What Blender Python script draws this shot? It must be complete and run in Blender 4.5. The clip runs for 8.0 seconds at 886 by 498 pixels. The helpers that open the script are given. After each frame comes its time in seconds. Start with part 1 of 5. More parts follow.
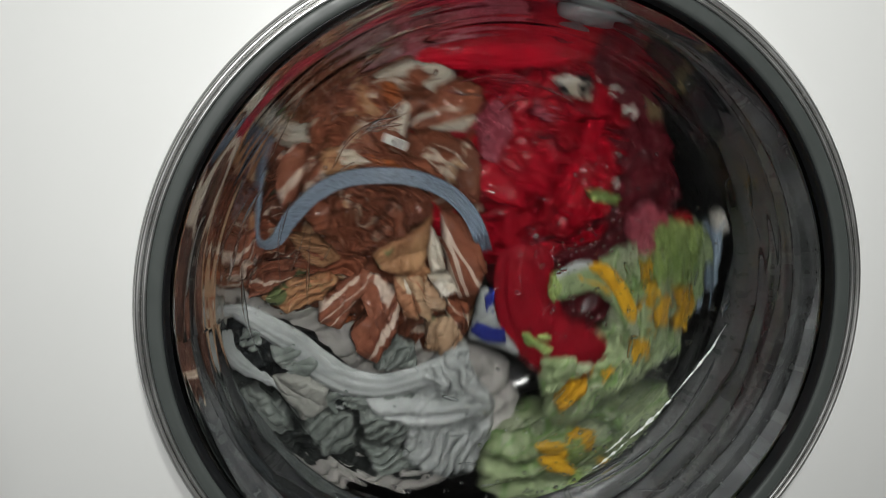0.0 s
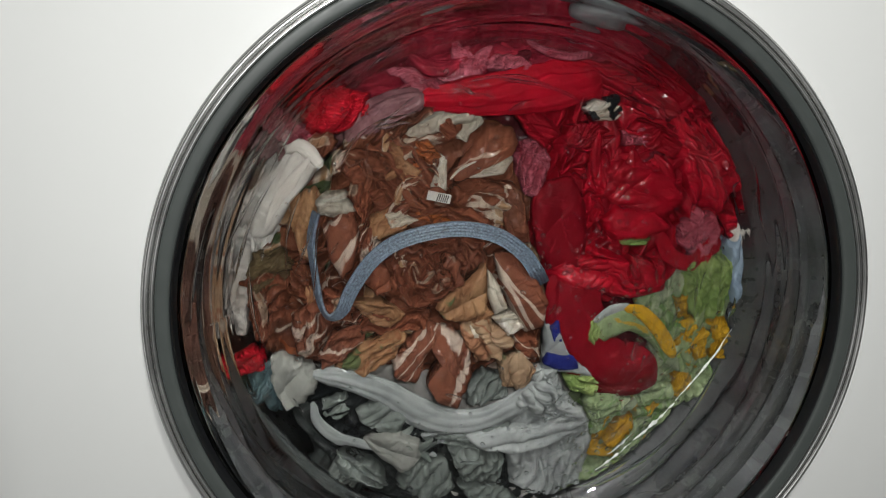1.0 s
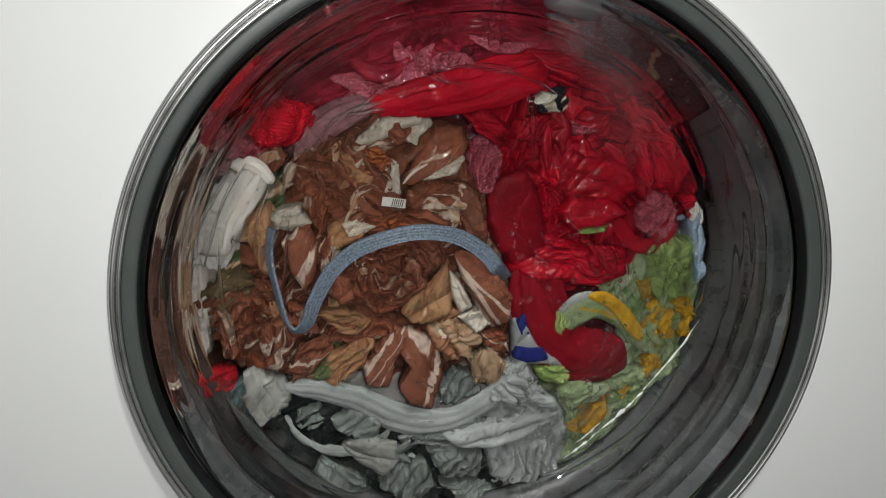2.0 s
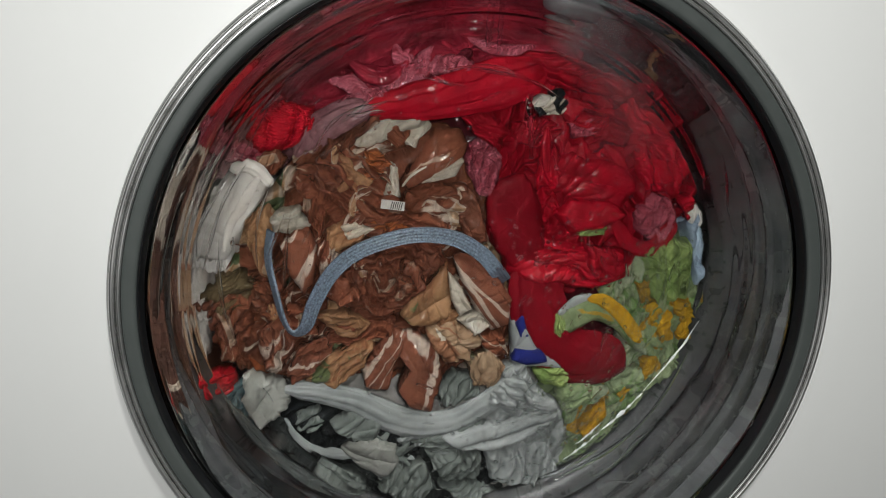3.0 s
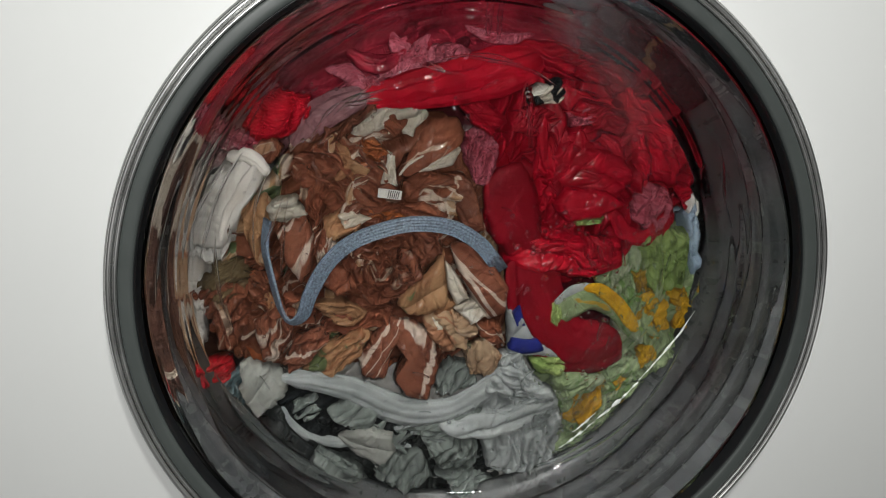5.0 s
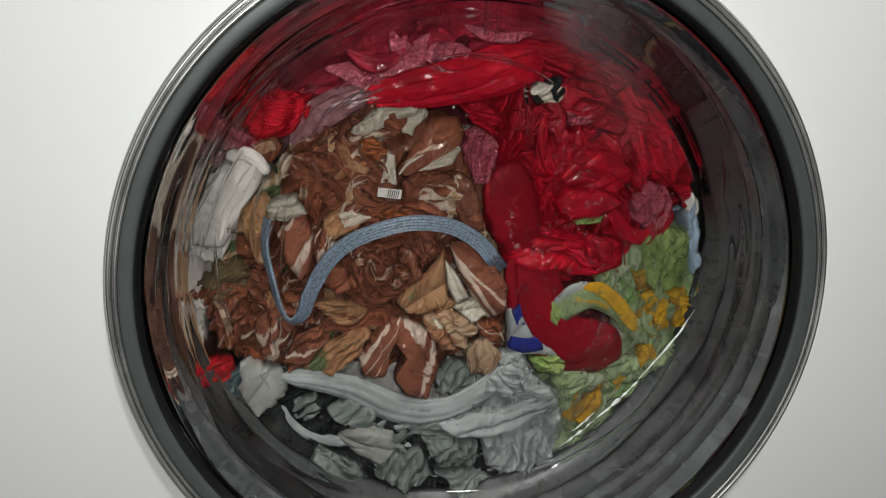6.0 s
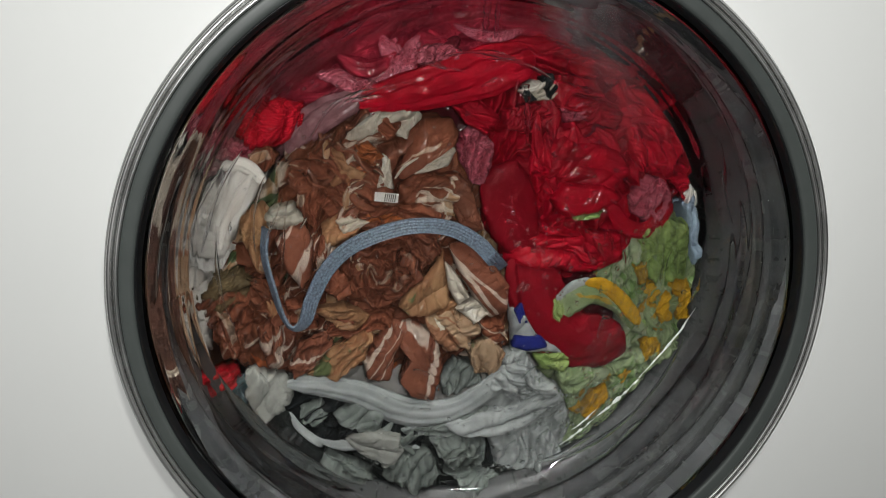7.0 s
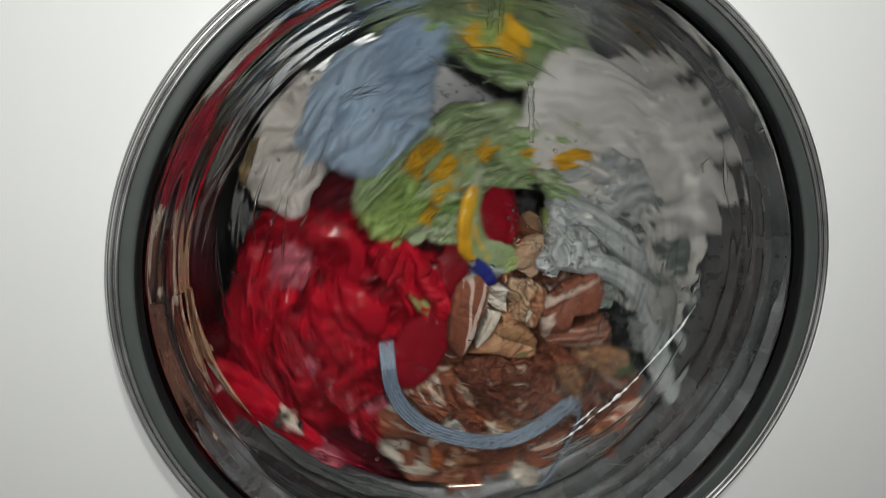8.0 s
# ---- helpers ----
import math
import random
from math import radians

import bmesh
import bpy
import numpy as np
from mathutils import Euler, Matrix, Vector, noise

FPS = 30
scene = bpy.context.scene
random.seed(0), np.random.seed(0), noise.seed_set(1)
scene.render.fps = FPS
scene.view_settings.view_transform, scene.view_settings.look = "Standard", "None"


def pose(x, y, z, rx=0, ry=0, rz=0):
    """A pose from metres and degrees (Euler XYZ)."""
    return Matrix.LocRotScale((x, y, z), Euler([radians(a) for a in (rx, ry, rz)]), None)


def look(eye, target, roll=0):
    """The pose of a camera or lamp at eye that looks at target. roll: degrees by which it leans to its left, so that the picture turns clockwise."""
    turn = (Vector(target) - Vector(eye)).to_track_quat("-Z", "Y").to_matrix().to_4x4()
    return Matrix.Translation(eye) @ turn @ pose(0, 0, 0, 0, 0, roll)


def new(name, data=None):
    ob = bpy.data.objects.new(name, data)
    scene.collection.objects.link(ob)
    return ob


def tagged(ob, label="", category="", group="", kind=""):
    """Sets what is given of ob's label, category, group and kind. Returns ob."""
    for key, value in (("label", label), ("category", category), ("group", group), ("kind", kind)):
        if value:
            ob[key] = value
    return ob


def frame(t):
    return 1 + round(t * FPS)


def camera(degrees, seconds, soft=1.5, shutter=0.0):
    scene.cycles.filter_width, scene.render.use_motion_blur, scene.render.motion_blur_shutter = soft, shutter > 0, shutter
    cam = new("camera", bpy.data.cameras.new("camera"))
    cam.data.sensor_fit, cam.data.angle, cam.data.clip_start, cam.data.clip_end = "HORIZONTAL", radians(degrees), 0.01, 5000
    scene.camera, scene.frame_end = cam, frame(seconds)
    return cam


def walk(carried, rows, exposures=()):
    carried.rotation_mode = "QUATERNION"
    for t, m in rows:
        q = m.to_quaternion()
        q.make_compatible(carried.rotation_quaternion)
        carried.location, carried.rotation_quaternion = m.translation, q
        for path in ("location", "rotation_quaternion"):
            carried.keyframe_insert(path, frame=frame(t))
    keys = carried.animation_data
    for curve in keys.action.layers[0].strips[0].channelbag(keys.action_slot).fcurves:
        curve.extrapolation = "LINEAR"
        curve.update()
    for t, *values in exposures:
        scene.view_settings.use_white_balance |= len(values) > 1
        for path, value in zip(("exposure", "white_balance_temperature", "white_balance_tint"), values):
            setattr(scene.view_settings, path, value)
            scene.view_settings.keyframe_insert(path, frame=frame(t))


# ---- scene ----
ZC = 0.52                                   # height of the door's centre above the floor
HEART = Vector((0.0115, 0.0, ZC - 0.017))    # axis of the drum


# ---- camera ----
def eye(x, y, z, pitch, yaw, roll):
    return pose(x, y, ZC + z, 90 + pitch, 0, -yaw) @ pose(0, 0, 0, 0, 0, roll)


cam = camera(62, 8.0, soft=1.1, shutter=0.35)
walk(cam, [
    (0.0, eye(-0.0810, -0.4545, 0.1600, -13.15, 4.82, -2.25)),
    (0.2, eye(-0.0814, -0.4552, 0.1598, -13.00, 4.40, -1.70)),
    (0.5, eye(-0.0819, -0.4561, 0.1597, -12.97, 4.29, -1.32)),
    (1.0, eye(-0.0819, -0.4558, 0.1598, -13.20, 4.36, -1.20)),
    (1.5, eye(-0.0817, -0.4557, 0.1595, -14.50, 6.32, 0.02)),
    (1.7, eye(-0.0816, -0.4556, 0.1595, -14.20, 6.50, 0.00)),
    (3.0, eye(-0.0815, -0.4555, 0.1595, -13.98, 6.55, -0.08)),
    (3.5, eye(-0.0815, -0.4555, 0.1595, -14.13, 6.66, 0.07)),
    (4.0, eye(-0.0815, -0.4555, 0.1594, -14.19, 6.67, 0.05)),
    (4.5, eye(-0.0815, -0.4555, 0.1594, -14.67, 6.74, 0.14)),
    (6.0, eye(-0.0816, -0.4558, 0.1595, -14.90, 6.81, 0.23)),
    (7.0, eye(-0.0816, -0.4556, 0.1594, -15.05, 6.75, 0.25)),
    (8.0, eye(-0.0816, -0.4556, 0.1594, -15.28, 6.72, 0.28)),
])

# ---- light ----
world = bpy.data.worlds.new("room_air")
scene.world = world
world.use_nodes = True
world.node_tree.nodes["Background"].inputs[0].default_value = (0.9, 0.95, 1.0, 1)
world.node_tree.nodes["Background"].inputs[1].default_value = 0.05
scene.view_settings.exposure = 0.0


def area_lamp(name, m, size, power, colour):
    data = bpy.data.lights.new(name, "AREA")
    data.shape, data.size, data.energy, data.color = "DISK", size, power, colour
    ob = new(name, data)
    ob.matrix_world = m
    return ob


LAMP = Vector((0.26, -0.90, 2.36))
area_lamp("ceiling_lamp_light", look(LAMP, (0, 0.0, ZC)), 0.30, 41, (1.0, 1.0, 0.96))
torch = bpy.data.lights.new("torch_light", "POINT")     # the small torch beside the lens
torch.energy, torch.shadow_soft_size, torch.color = 6.7, 0.006, (1.0, 1.0, 0.975)
new("torch_light", torch).location = (-0.060, -0.452, ZC + 0.176)


# ---- materials ----
class Nodes:
    """A short hand for node trees."""

    def __init__(self, name):
        self.mat = bpy.data.materials.new(name)
        self.mat.use_nodes = True
        self.tree = self.mat.node_tree
        self.bsdf = self.tree.nodes["Principled BSDF"]
        self.out = self.tree.nodes["Material Output"]

    def add(self, kind, **inputs):
        node = self.tree.nodes.new(kind)
        for key, value in inputs.items():
            self.put(node.inputs[key.replace("_", " ")], value)
        return node

    def put(self, socket, value):
        if isinstance(value, bpy.types.NodeSocket):
            self.tree.links.new(value, socket)
        else:
            socket.default_value = value

    def set(self, **inputs):
        for key, value in inputs.items():
            self.put(self.bsdf.inputs[key.replace("_", " ")], value)
        return self

    def coords(self, stretch=(1, 1, 1), turn=0.0, scatter=0.0):
        """Object coordinates; with scatter, coordinates that run along and across the folds of each piece of cloth."""
        if scatter:
            uv = self.add("ShaderNodeUVMap")
            uv.uv_map = "cloth"
            flat = self.add("ShaderNodeSeparateXYZ", Vector=uv.outputs[0])
            tex = self.add("ShaderNodeCombineXYZ", X=flat.outputs[0], Z=flat.outputs[1]).outputs[0]
        else:
            tex = self.add("ShaderNodeTexCoord").outputs["Object"]
        mp = self.add("ShaderNodeMapping", Vector=tex, Scale=stretch, Rotation=(0, turn, 0))
        return mp.outputs[0]

    def noise(self, vector, scale, detail=3.0, rough=0.55, warp=0.0):
        n = self.add("ShaderNodeTexNoise", Vector=vector, Scale=scale, Detail=detail, Roughness=rough, Distortion=warp)
        return n.outputs["Fac"]

    def ramp(self, fac, *stops, smooth=False):
        r = self.add("ShaderNodeValToRGB", Fac=fac)
        r.color_ramp.interpolation = "EASE" if smooth else "LINEAR"
        els = r.color_ramp.elements
        while len(els) < len(stops):
            els.new(0.5)
        for el, (at, c) in zip(els, stops):
            el.position = at
            el.color = (*c, 1) if isinstance(c, tuple) else (c, c, c, 1)
        return r.outputs["Color"]

    def mix(self, fac, a, b):
        m = self.add("ShaderNodeMixRGB")
        for i, v in enumerate((fac, a, b)):
            self.put(m.inputs[i], (*v, 1) if isinstance(v, tuple) else v)
        return m.outputs[0]

    def math(self, op, a, b=0.0):
        m = self.add("ShaderNodeMath")
        m.operation = op
        self.put(m.inputs[0], a)
        self.put(m.inputs[1], b)
        return m.outputs[0]

    def vary(self, colour, low=0.78, high=1.14):
        """A little lighter or darker from piece to piece."""
        rnd = self.add("ShaderNodeObjectInfo").outputs["Random"]
        gain = self.math("ADD", self.math("MULTIPLY", rnd, high - low), low)
        return self.add("ShaderNodeHueSaturation", Color=colour, Value=gain).outputs[0]

    def bump(self, height, strength, distance, below=None):
        b = self.add("ShaderNodeBump", Height=height, Strength=strength, Distance=distance)
        if below:
            self.put(b.inputs["Normal"], below)
        return b.outputs[0]


def cloth_base(n, weave=900.0, ribs=0.0, crease=0.55, wet=1.0):
    """The relief and the wet sheen that all the laundry shares."""
    v = n.coords(scatter=1.0)
    w = n.coords()
    long = n.noise(n.coords(stretch=(0.30, 1.0, 1.0), turn=0.1, scatter=1.0), 170, 3, 0.55, 0.9)
    cross = n.noise(n.coords(stretch=(1.0, 1.0, 0.35), turn=0.7, scatter=1.0), 70, 3, 0.55, 1.4)
    wide = n.bump(n.math("ABSOLUTE", n.math("SUBTRACT", cross, 0.5)), crease, 0.006)
    low = n.bump(n.math("ABSOLUTE", n.math("SUBTRACT", long, 0.5)), crease, 0.004, wide)
    film = n.bump(n.noise(w, 80, 2, 0.45, 0.6), 1.0, 0.0045)
    fine = n.bump(n.noise(w, weave, 2, 0.6), 0.25, 0.0012, low)
    if ribs:
        wave = n.add("ShaderNodeTexWave", Vector=n.coords(turn=0.6, scatter=1.0), Scale=ribs, Distortion=1.5)
        fine = n.bump(wave.outputs["Fac"], 0.5, 0.0015, fine)
    n.set(Normal=fine, Roughness=0.7, Specular_IOR_Level=0.08, Coat_Weight=n.ramp(n.noise(w, 24, 3, 0.6), (0.45, 0.0), (0.58, wet)), Coat_Roughness=0.10, Coat_IOR=1.65, Coat_Normal=film)
    return v


WET = 0.50        # soaked cloth reflects little more than half of what it does dry


def soaked(c):
    return tuple(v * WET for v in c)


def plain_cloth(name, light, dark, scale=22, **kw):
    n = Nodes(name)
    v = cloth_base(n, **kw)
    c = n.ramp(n.noise(v, scale, 5, 0.6, 0.8), (0.30, soaked(dark)), (0.62, soaked(light)))
    n.set(Base_Color=n.vary(c))
    return n.mat


def printed_cloth(name, base, dark, patch, line, spots, patch_at=0.60, stripes=0.0):
    """A printed sheet: a ground colour, patches with a pale outline, thin lines along the cloth and small spots of colour."""
    n = Nodes(name)
    v = cloth_base(n)
    base, dark, patch, line = (soaked(q) for q in (base, dark, patch, line))
    c = n.ramp(n.noise(v, 34, 4, 0.6, 0.5), (0.30, dark), (0.62, base))
    field = n.noise(n.coords(stretch=(0.6, 1.0, 1.0), scatter=1.0), 22, 1.5, 0.45, 1.6)
    tone = n.ramp(n.noise(v, 60, 3), (0.35, patch), (0.75, tuple(0.5 * (p + q) for p, q in zip(patch, line))))
    c = n.mix(n.ramp(field, (patch_at, 0.0), (patch_at + 0.012, 1.0)), c, tone)
    edge = n.math("ABSOLUTE", n.math("SUBTRACT", field, patch_at))
    c = n.mix(n.ramp(edge, (0.010, 0.85), (0.017, 0.0)), c, line)
    some = n.ramp(n.noise(v, 15, 1, 0.5, 0.4), (0.50 - 0.2 * stripes, 0.0), (0.54 - 0.2 * stripes, 1.0))
    bands = n.noise(n.coords(stretch=(0.10, 1.0, 1.0), turn=0.12, scatter=1.0), 42, 1, 0.4, 0.5)
    for level, wide in ((0.50, 0.013), (0.36, 0.007), (0.66, 0.007)):
        near = n.math("ABSOLUTE", n.math("SUBTRACT", bands, level))
        c = n.mix(n.math("MULTIPLY", some, n.ramp(near, (wide, 0.85), (wide * 1.5, 0.0))), c, line)
    for i, spot in enumerate(spots):
        far = n.coords(stretch=(1.0, 1.0, 1.0 + 0.01 * i), turn=1.3 * (i + 1), scatter=1.0)
        c = n.mix(n.ramp(n.noise(far, 32, 2, 0.5, 1.0), (0.68, 0.0), (0.71, 0.85)), c, soaked(spot))
    n.set(Base_Color=n.vary(c, 0.80, 1.10))
    return n.mat


def simple(name, colour, rough=0.5, metal=0.0, grain=0.06, scale=60.0, relief=0.0, coat=0.0):
    n = Nodes(name)
    v = n.coords()
    lo = tuple(x * (1 - grain) for x in colour)
    hi = tuple(min(1, x * (1 + grain)) for x in colour)
    n.set(Base_Color=n.ramp(n.noise(v, scale, 4), (0.3, lo), (0.7, hi)), Metallic=metal, Coat_Weight=coat,
          Roughness=n.ramp(n.noise(v, scale * 3, 3), (0.3, rough * 0.85), (0.7, min(1.0, rough * 1.15))))
    if relief:
        n.set(Normal=n.bump(n.noise(v, scale * 8, 3), 0.4, relief))
    return n.mat


enamel = simple("white_enamel", (0.80, 0.81, 0.80), 0.35, 0, 0.015, 6, 0.0002)
grey_band = simple("dark_grey_lacquer", (0.062, 0.071, 0.068), 0.42, 0.0, 0.05, 40)
black_lip = simple("black_plastic", (0.008, 0.009, 0.010), 0.35, 0, 0.1, 60)
chrome = simple("chrome", (0.90, 0.90, 0.89), 0.36, 1.0, 0.03, 8)
smoke_chrome = simple("smoked_chrome", (0.25, 0.255, 0.25), 0.26, 0.9, 0.04, 8)
steel = simple("brushed_steel", (0.34, 0.34, 0.34), 0.3, 1.0, 0.1, 40)
# unseen room surfaces, darkened so the door glass mirrors little of them
plaster = simple("plaster", (0.085, 0.085, 0.082), 0.9, 0, 0.04, 5, 0.001)
floor_tile = simple("floor_tile", (0.045, 0.045, 0.043), 0.6, 0, 0.2, 7)


def rubber_material():
    n = Nodes("wet_grey_rubber")
    v = n.coords()
    n.set(Base_Color=n.ramp(n.noise(v, 25, 5), (0.3, (0.040, 0.042, 0.044)), (0.7, (0.105, 0.108, 0.112))),
          Roughness=n.ramp(n.noise(v, 40, 4), (0.35, 0.08), (0.65, 0.38)),
          Normal=n.bump(n.noise(v, 45, 3), 0.45, 0.006))
    return n.mat


def glass_material():
    n = Nodes("door_glass")
    tex = n.add("ShaderNodeTexCoord").outputs["Object"]
    xyz = n.add("ShaderNodeSeparateXYZ", Vector=tex)
    r = n.math("SQRT", n.math("ADD", n.math("MULTIPLY", xyz.outputs[0], xyz.outputs[0]), n.math("MULTIPLY", xyz.outputs[2], xyz.outputs[2])))
    turn = n.math("ARCTAN2", xyz.outputs[2], xyz.outputs[0])
    polar = n.add("ShaderNodeCombineXYZ", X=n.math("MULTIPLY", turn, 0.55), Y=n.math("MULTIPLY", r, 30.0), Z=n.math("MULTIPLY", xyz.outputs[1], 16.0))
    streaks = n.noise(polar.outputs[0], 1.6, 1.5, 0.5, 0.4)
    rim = n.ramp(r, (0.150, 0.0), (0.190, 1.0), smooth=True)
    n.set(Base_Color=(0.68, 0.69, 0.685, 1), Transmission_Weight=1.0, Roughness=0.0, IOR=1.46,
          Normal=n.bump(n.math("MULTIPLY", streaks, rim), 0.40, 0.010, n.bump(n.noise(tex, 9, 2), 0.04, 0.01)))
    return n.mat


def water_material(name, rough):
    n = Nodes(name)
    n.set(Base_Color=(0.95, 0.97, 0.98, 1), Transmission_Weight=1.0, Roughness=rough, IOR=1.33)
    return n.mat


def spray_material(name, thin, thick, scale):
    """Fine drops in the air: mostly clear, with pale streaks."""
    n = Nodes(name)
    v = n.coords(stretch=(1.0, 1.0, 0.16))
    dust = n.ramp(n.noise(v, scale, 4, 0.65, 0.6), (0.30, thin), (0.72, thick))
    uv = n.add("ShaderNodeUVMap")
    uv.uv_map = "sheet"
    u = n.add("ShaderNodeSeparateXYZ", Vector=uv.outputs[0])
    side = n.math("MULTIPLY", n.ramp(u.outputs[0], (0.0, 0.0), (0.35, 1.0), (0.6, 1.0), (1.0, 0.0), smooth=True), n.ramp(u.outputs[1], (0.25, 1.0), (1.0, 0.0), smooth=True))
    dust = n.math("MULTIPLY", dust, side)
    n.set(Base_Color=(0.19, 0.195, 0.205, 1), Roughness=0.6, Alpha=dust)
    return n.mat


def film_material():
    """A broken film of water running over the glass."""
    n = Nodes("water_film")
    uv = n.add("ShaderNodeUVMap")
    uv.uv_map = "sheet"
    u = n.add("ShaderNodeSeparateXYZ", Vector=uv.outputs[0])
    way = n.add("ShaderNodeCombineXYZ", X=n.math("MULTIPLY", u.outputs[0], 9.0), Y=n.math("MULTIPLY", u.outputs[1], 2.2)).outputs[0]
    streak = n.ramp(n.noise(way, 1.6, 4, 0.6, 1.2), (0.45, 0.02), (0.80, 0.32))
    fade = n.math("MULTIPLY", n.ramp(u.outputs[0], (0.0, 0.0), (0.5, 1.0), (0.85, 1.0), (1.0, 0.0), smooth=True), n.ramp(u.outputs[1], (0.0, 0.0), (0.3, 1.0), (0.7, 1.0), (1.0, 0.0), smooth=True))
    n.set(Base_Color=(0.06, 0.065, 0.065, 1), Roughness=0.16, Specular_IOR_Level=0.9, Alpha=n.math("MULTIPLY", streak, fade),
          Normal=n.bump(n.noise(way, 5, 3, 0.6, 1.0), 0.8, 0.006))
    return n.mat


dark_rubber = simple("dark_wet_rubber", (0.022, 0.023, 0.024), 0.30, 0, 0.3, 40, 0.001)
rubber, glass, water = rubber_material(), glass_material(), water_material("running_water", 0.03)
bead_water = water_material("beaded_water", 0.10)

BROWN = (0.285, 0.088, 0.044)
sheet_brown = printed_cloth("brown_print", BROWN, (0.150, 0.048, 0.026), (0.44, 0.23, 0.10), (0.66, 0.54, 0.44),
                            [(0.55, 0.14, 0.04), (0.06, 0.14, 0.05)])
sheet_stripe = printed_cloth("brown_print_with_lines", (0.30, 0.100, 0.056), (0.19, 0.060, 0.034), (0.42, 0.20, 0.12), (0.68, 0.55, 0.46), [], 0.72, 1.0)
sheet_orange = plain_cloth("orange_print", (0.58, 0.17, 0.05), (0.38, 0.10, 0.035), 60)
sheet_plain = printed_cloth("brown_print_ground", (0.310, 0.096, 0.050), (0.175, 0.050, 0.026), (0.42, 0.20, 0.10), (0.55, 0.40, 0.30), [], 0.70)
sheet_ochre = printed_cloth("ochre_print", (0.50, 0.275, 0.140), (0.30, 0.120, 0.055), (0.64, 0.45, 0.29), (0.36, 0.14, 0.065), [(0.10, 0.18, 0.07)], 0.62)
sheet_tan = printed_cloth("tan_print", (0.58, 0.40, 0.26), (0.40, 0.20, 0.10), (0.72, 0.62, 0.50), (0.40, 0.16, 0.08), [(0.10, 0.20, 0.08)], 0.56)
sheet_cream = printed_cloth("cream_print", (0.70, 0.63, 0.53), (0.56, 0.46, 0.36), (0.52, 0.28, 0.13), (0.75, 0.70, 0.62), [(0.55, 0.16, 0.05)], 0.68)
red_cloth = plain_cloth("red_jersey", (0.50, 0.001, 0.016), (0.30, 0.001, 0.009), 30, crease=0.35)
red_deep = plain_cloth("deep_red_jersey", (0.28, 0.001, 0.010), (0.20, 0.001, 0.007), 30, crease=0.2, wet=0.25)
red_wine = plain_cloth("wine_red_towelling", (0.44, 0.020, 0.045), (0.16, 0.004, 0.012), 26, weave=500.0)
red_towel = plain_cloth("red_towelling", (0.72, 0.008, 0.026), (0.38, 0.003, 0.010), 60, weave=500.0, ribs=130.0)
pink_cloth = plain_cloth("pink_towelling", (0.60, 0.15, 0.20), (0.42, 0.04, 0.07), 70, weave=420.0, ribs=110.0)
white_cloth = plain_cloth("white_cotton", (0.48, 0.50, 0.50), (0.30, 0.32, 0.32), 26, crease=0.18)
# white cotton, its dimness under water and between folds put into the colour
pale_cloth = plain_cloth("dimmed_white_cotton", (0.29, 0.32, 0.30), (0.14, 0.16, 0.15), 24, crease=0.25)
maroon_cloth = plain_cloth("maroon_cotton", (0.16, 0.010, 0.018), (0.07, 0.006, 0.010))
cream_cloth = plain_cloth("cream_cotton", (0.95, 0.90, 0.83), (0.72, 0.64, 0.57), 26, crease=0.25)
green_cloth = printed_cloth("green_print", (0.41, 0.50, 0.28), (0.26, 0.35, 0.16), (0.50, 0.55, 0.38), (0.20, 0.36, 0.10), [(0.70, 0.40, 0.02)], 0.58)
lime_cloth = plain_cloth("lime_print", (0.38, 0.49, 0.16), (0.20, 0.31, 0.08))
yellow_cloth = plain_cloth("yellow_print", (0.78, 0.44, 0.02), (0.52, 0.26, 0.01))
blue_cloth = plain_cloth("light_blue_cotton", (0.44, 0.56, 0.70), (0.30, 0.40, 0.54))
navy_cloth = plain_cloth("navy_print", (0.020, 0.030, 0.240), (0.010, 0.014, 0.12))
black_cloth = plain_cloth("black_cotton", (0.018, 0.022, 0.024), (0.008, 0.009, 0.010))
olive_cloth = plain_cloth("olive_brown_cotton", (0.24, 0.17, 0.08), (0.13, 0.085, 0.04))
mauve_cloth = plain_cloth("mauve_knit", (0.40, 0.19, 0.21), (0.24, 0.08, 0.09), 80, weave=400.0)
teal_cloth = plain_cloth("teal_cotton", (0.10, 0.17, 0.19), (0.05, 0.08, 0.09))


def tape_material():
    n = Nodes("blue_grey_tape")
    v = n.coords()
    knit = n.add("ShaderNodeTexVoronoi", Vector=v, Scale=620.0)
    n.set(Base_Color=n.ramp(knit.outputs["Distance"], (0.1, (0.135, 0.175, 0.225)), (0.8, (0.045, 0.062, 0.090))),
          Roughness=0.6, Coat_Weight=0.2, Coat_Roughness=0.2,
          Normal=n.bump(knit.outputs["Distance"], -0.6, 0.0012))
    return n.mat


tape_cloth = tape_material()
# streak colours of the laundry's reflections in the glass wall
rim_brown = printed_cloth("brown_reflection_with_lines", (0.15, 0.065, 0.045), (0.045, 0.020, 0.015), (0.30, 0.20, 0.14), (0.62, 0.52, 0.42), [], 0.66, 1.0)
rim_red = printed_cloth("red_reflection_with_lines", (0.24, 0.010, 0.020), (0.06, 0.005, 0.008), (0.40, 0.10, 0.12), (0.52, 0.40, 0.34), [], 0.68, 1.0)


# ---- mesh helpers ----
def part(name, bm, material, parent, label=""):
    """Link a bmesh, or a mesh, as one object under a thing or a part."""
    if isinstance(bm, bmesh.types.BMesh):
        me = bpy.data.meshes.new(name)
        bm.to_mesh(me)
        bm.free()
    else:
        me = bm
    if not me.materials:
        me.materials.append(material)
    ob = new(name, me)
    ob.parent = parent
    if label:
        tagged(ob, label)
    return ob


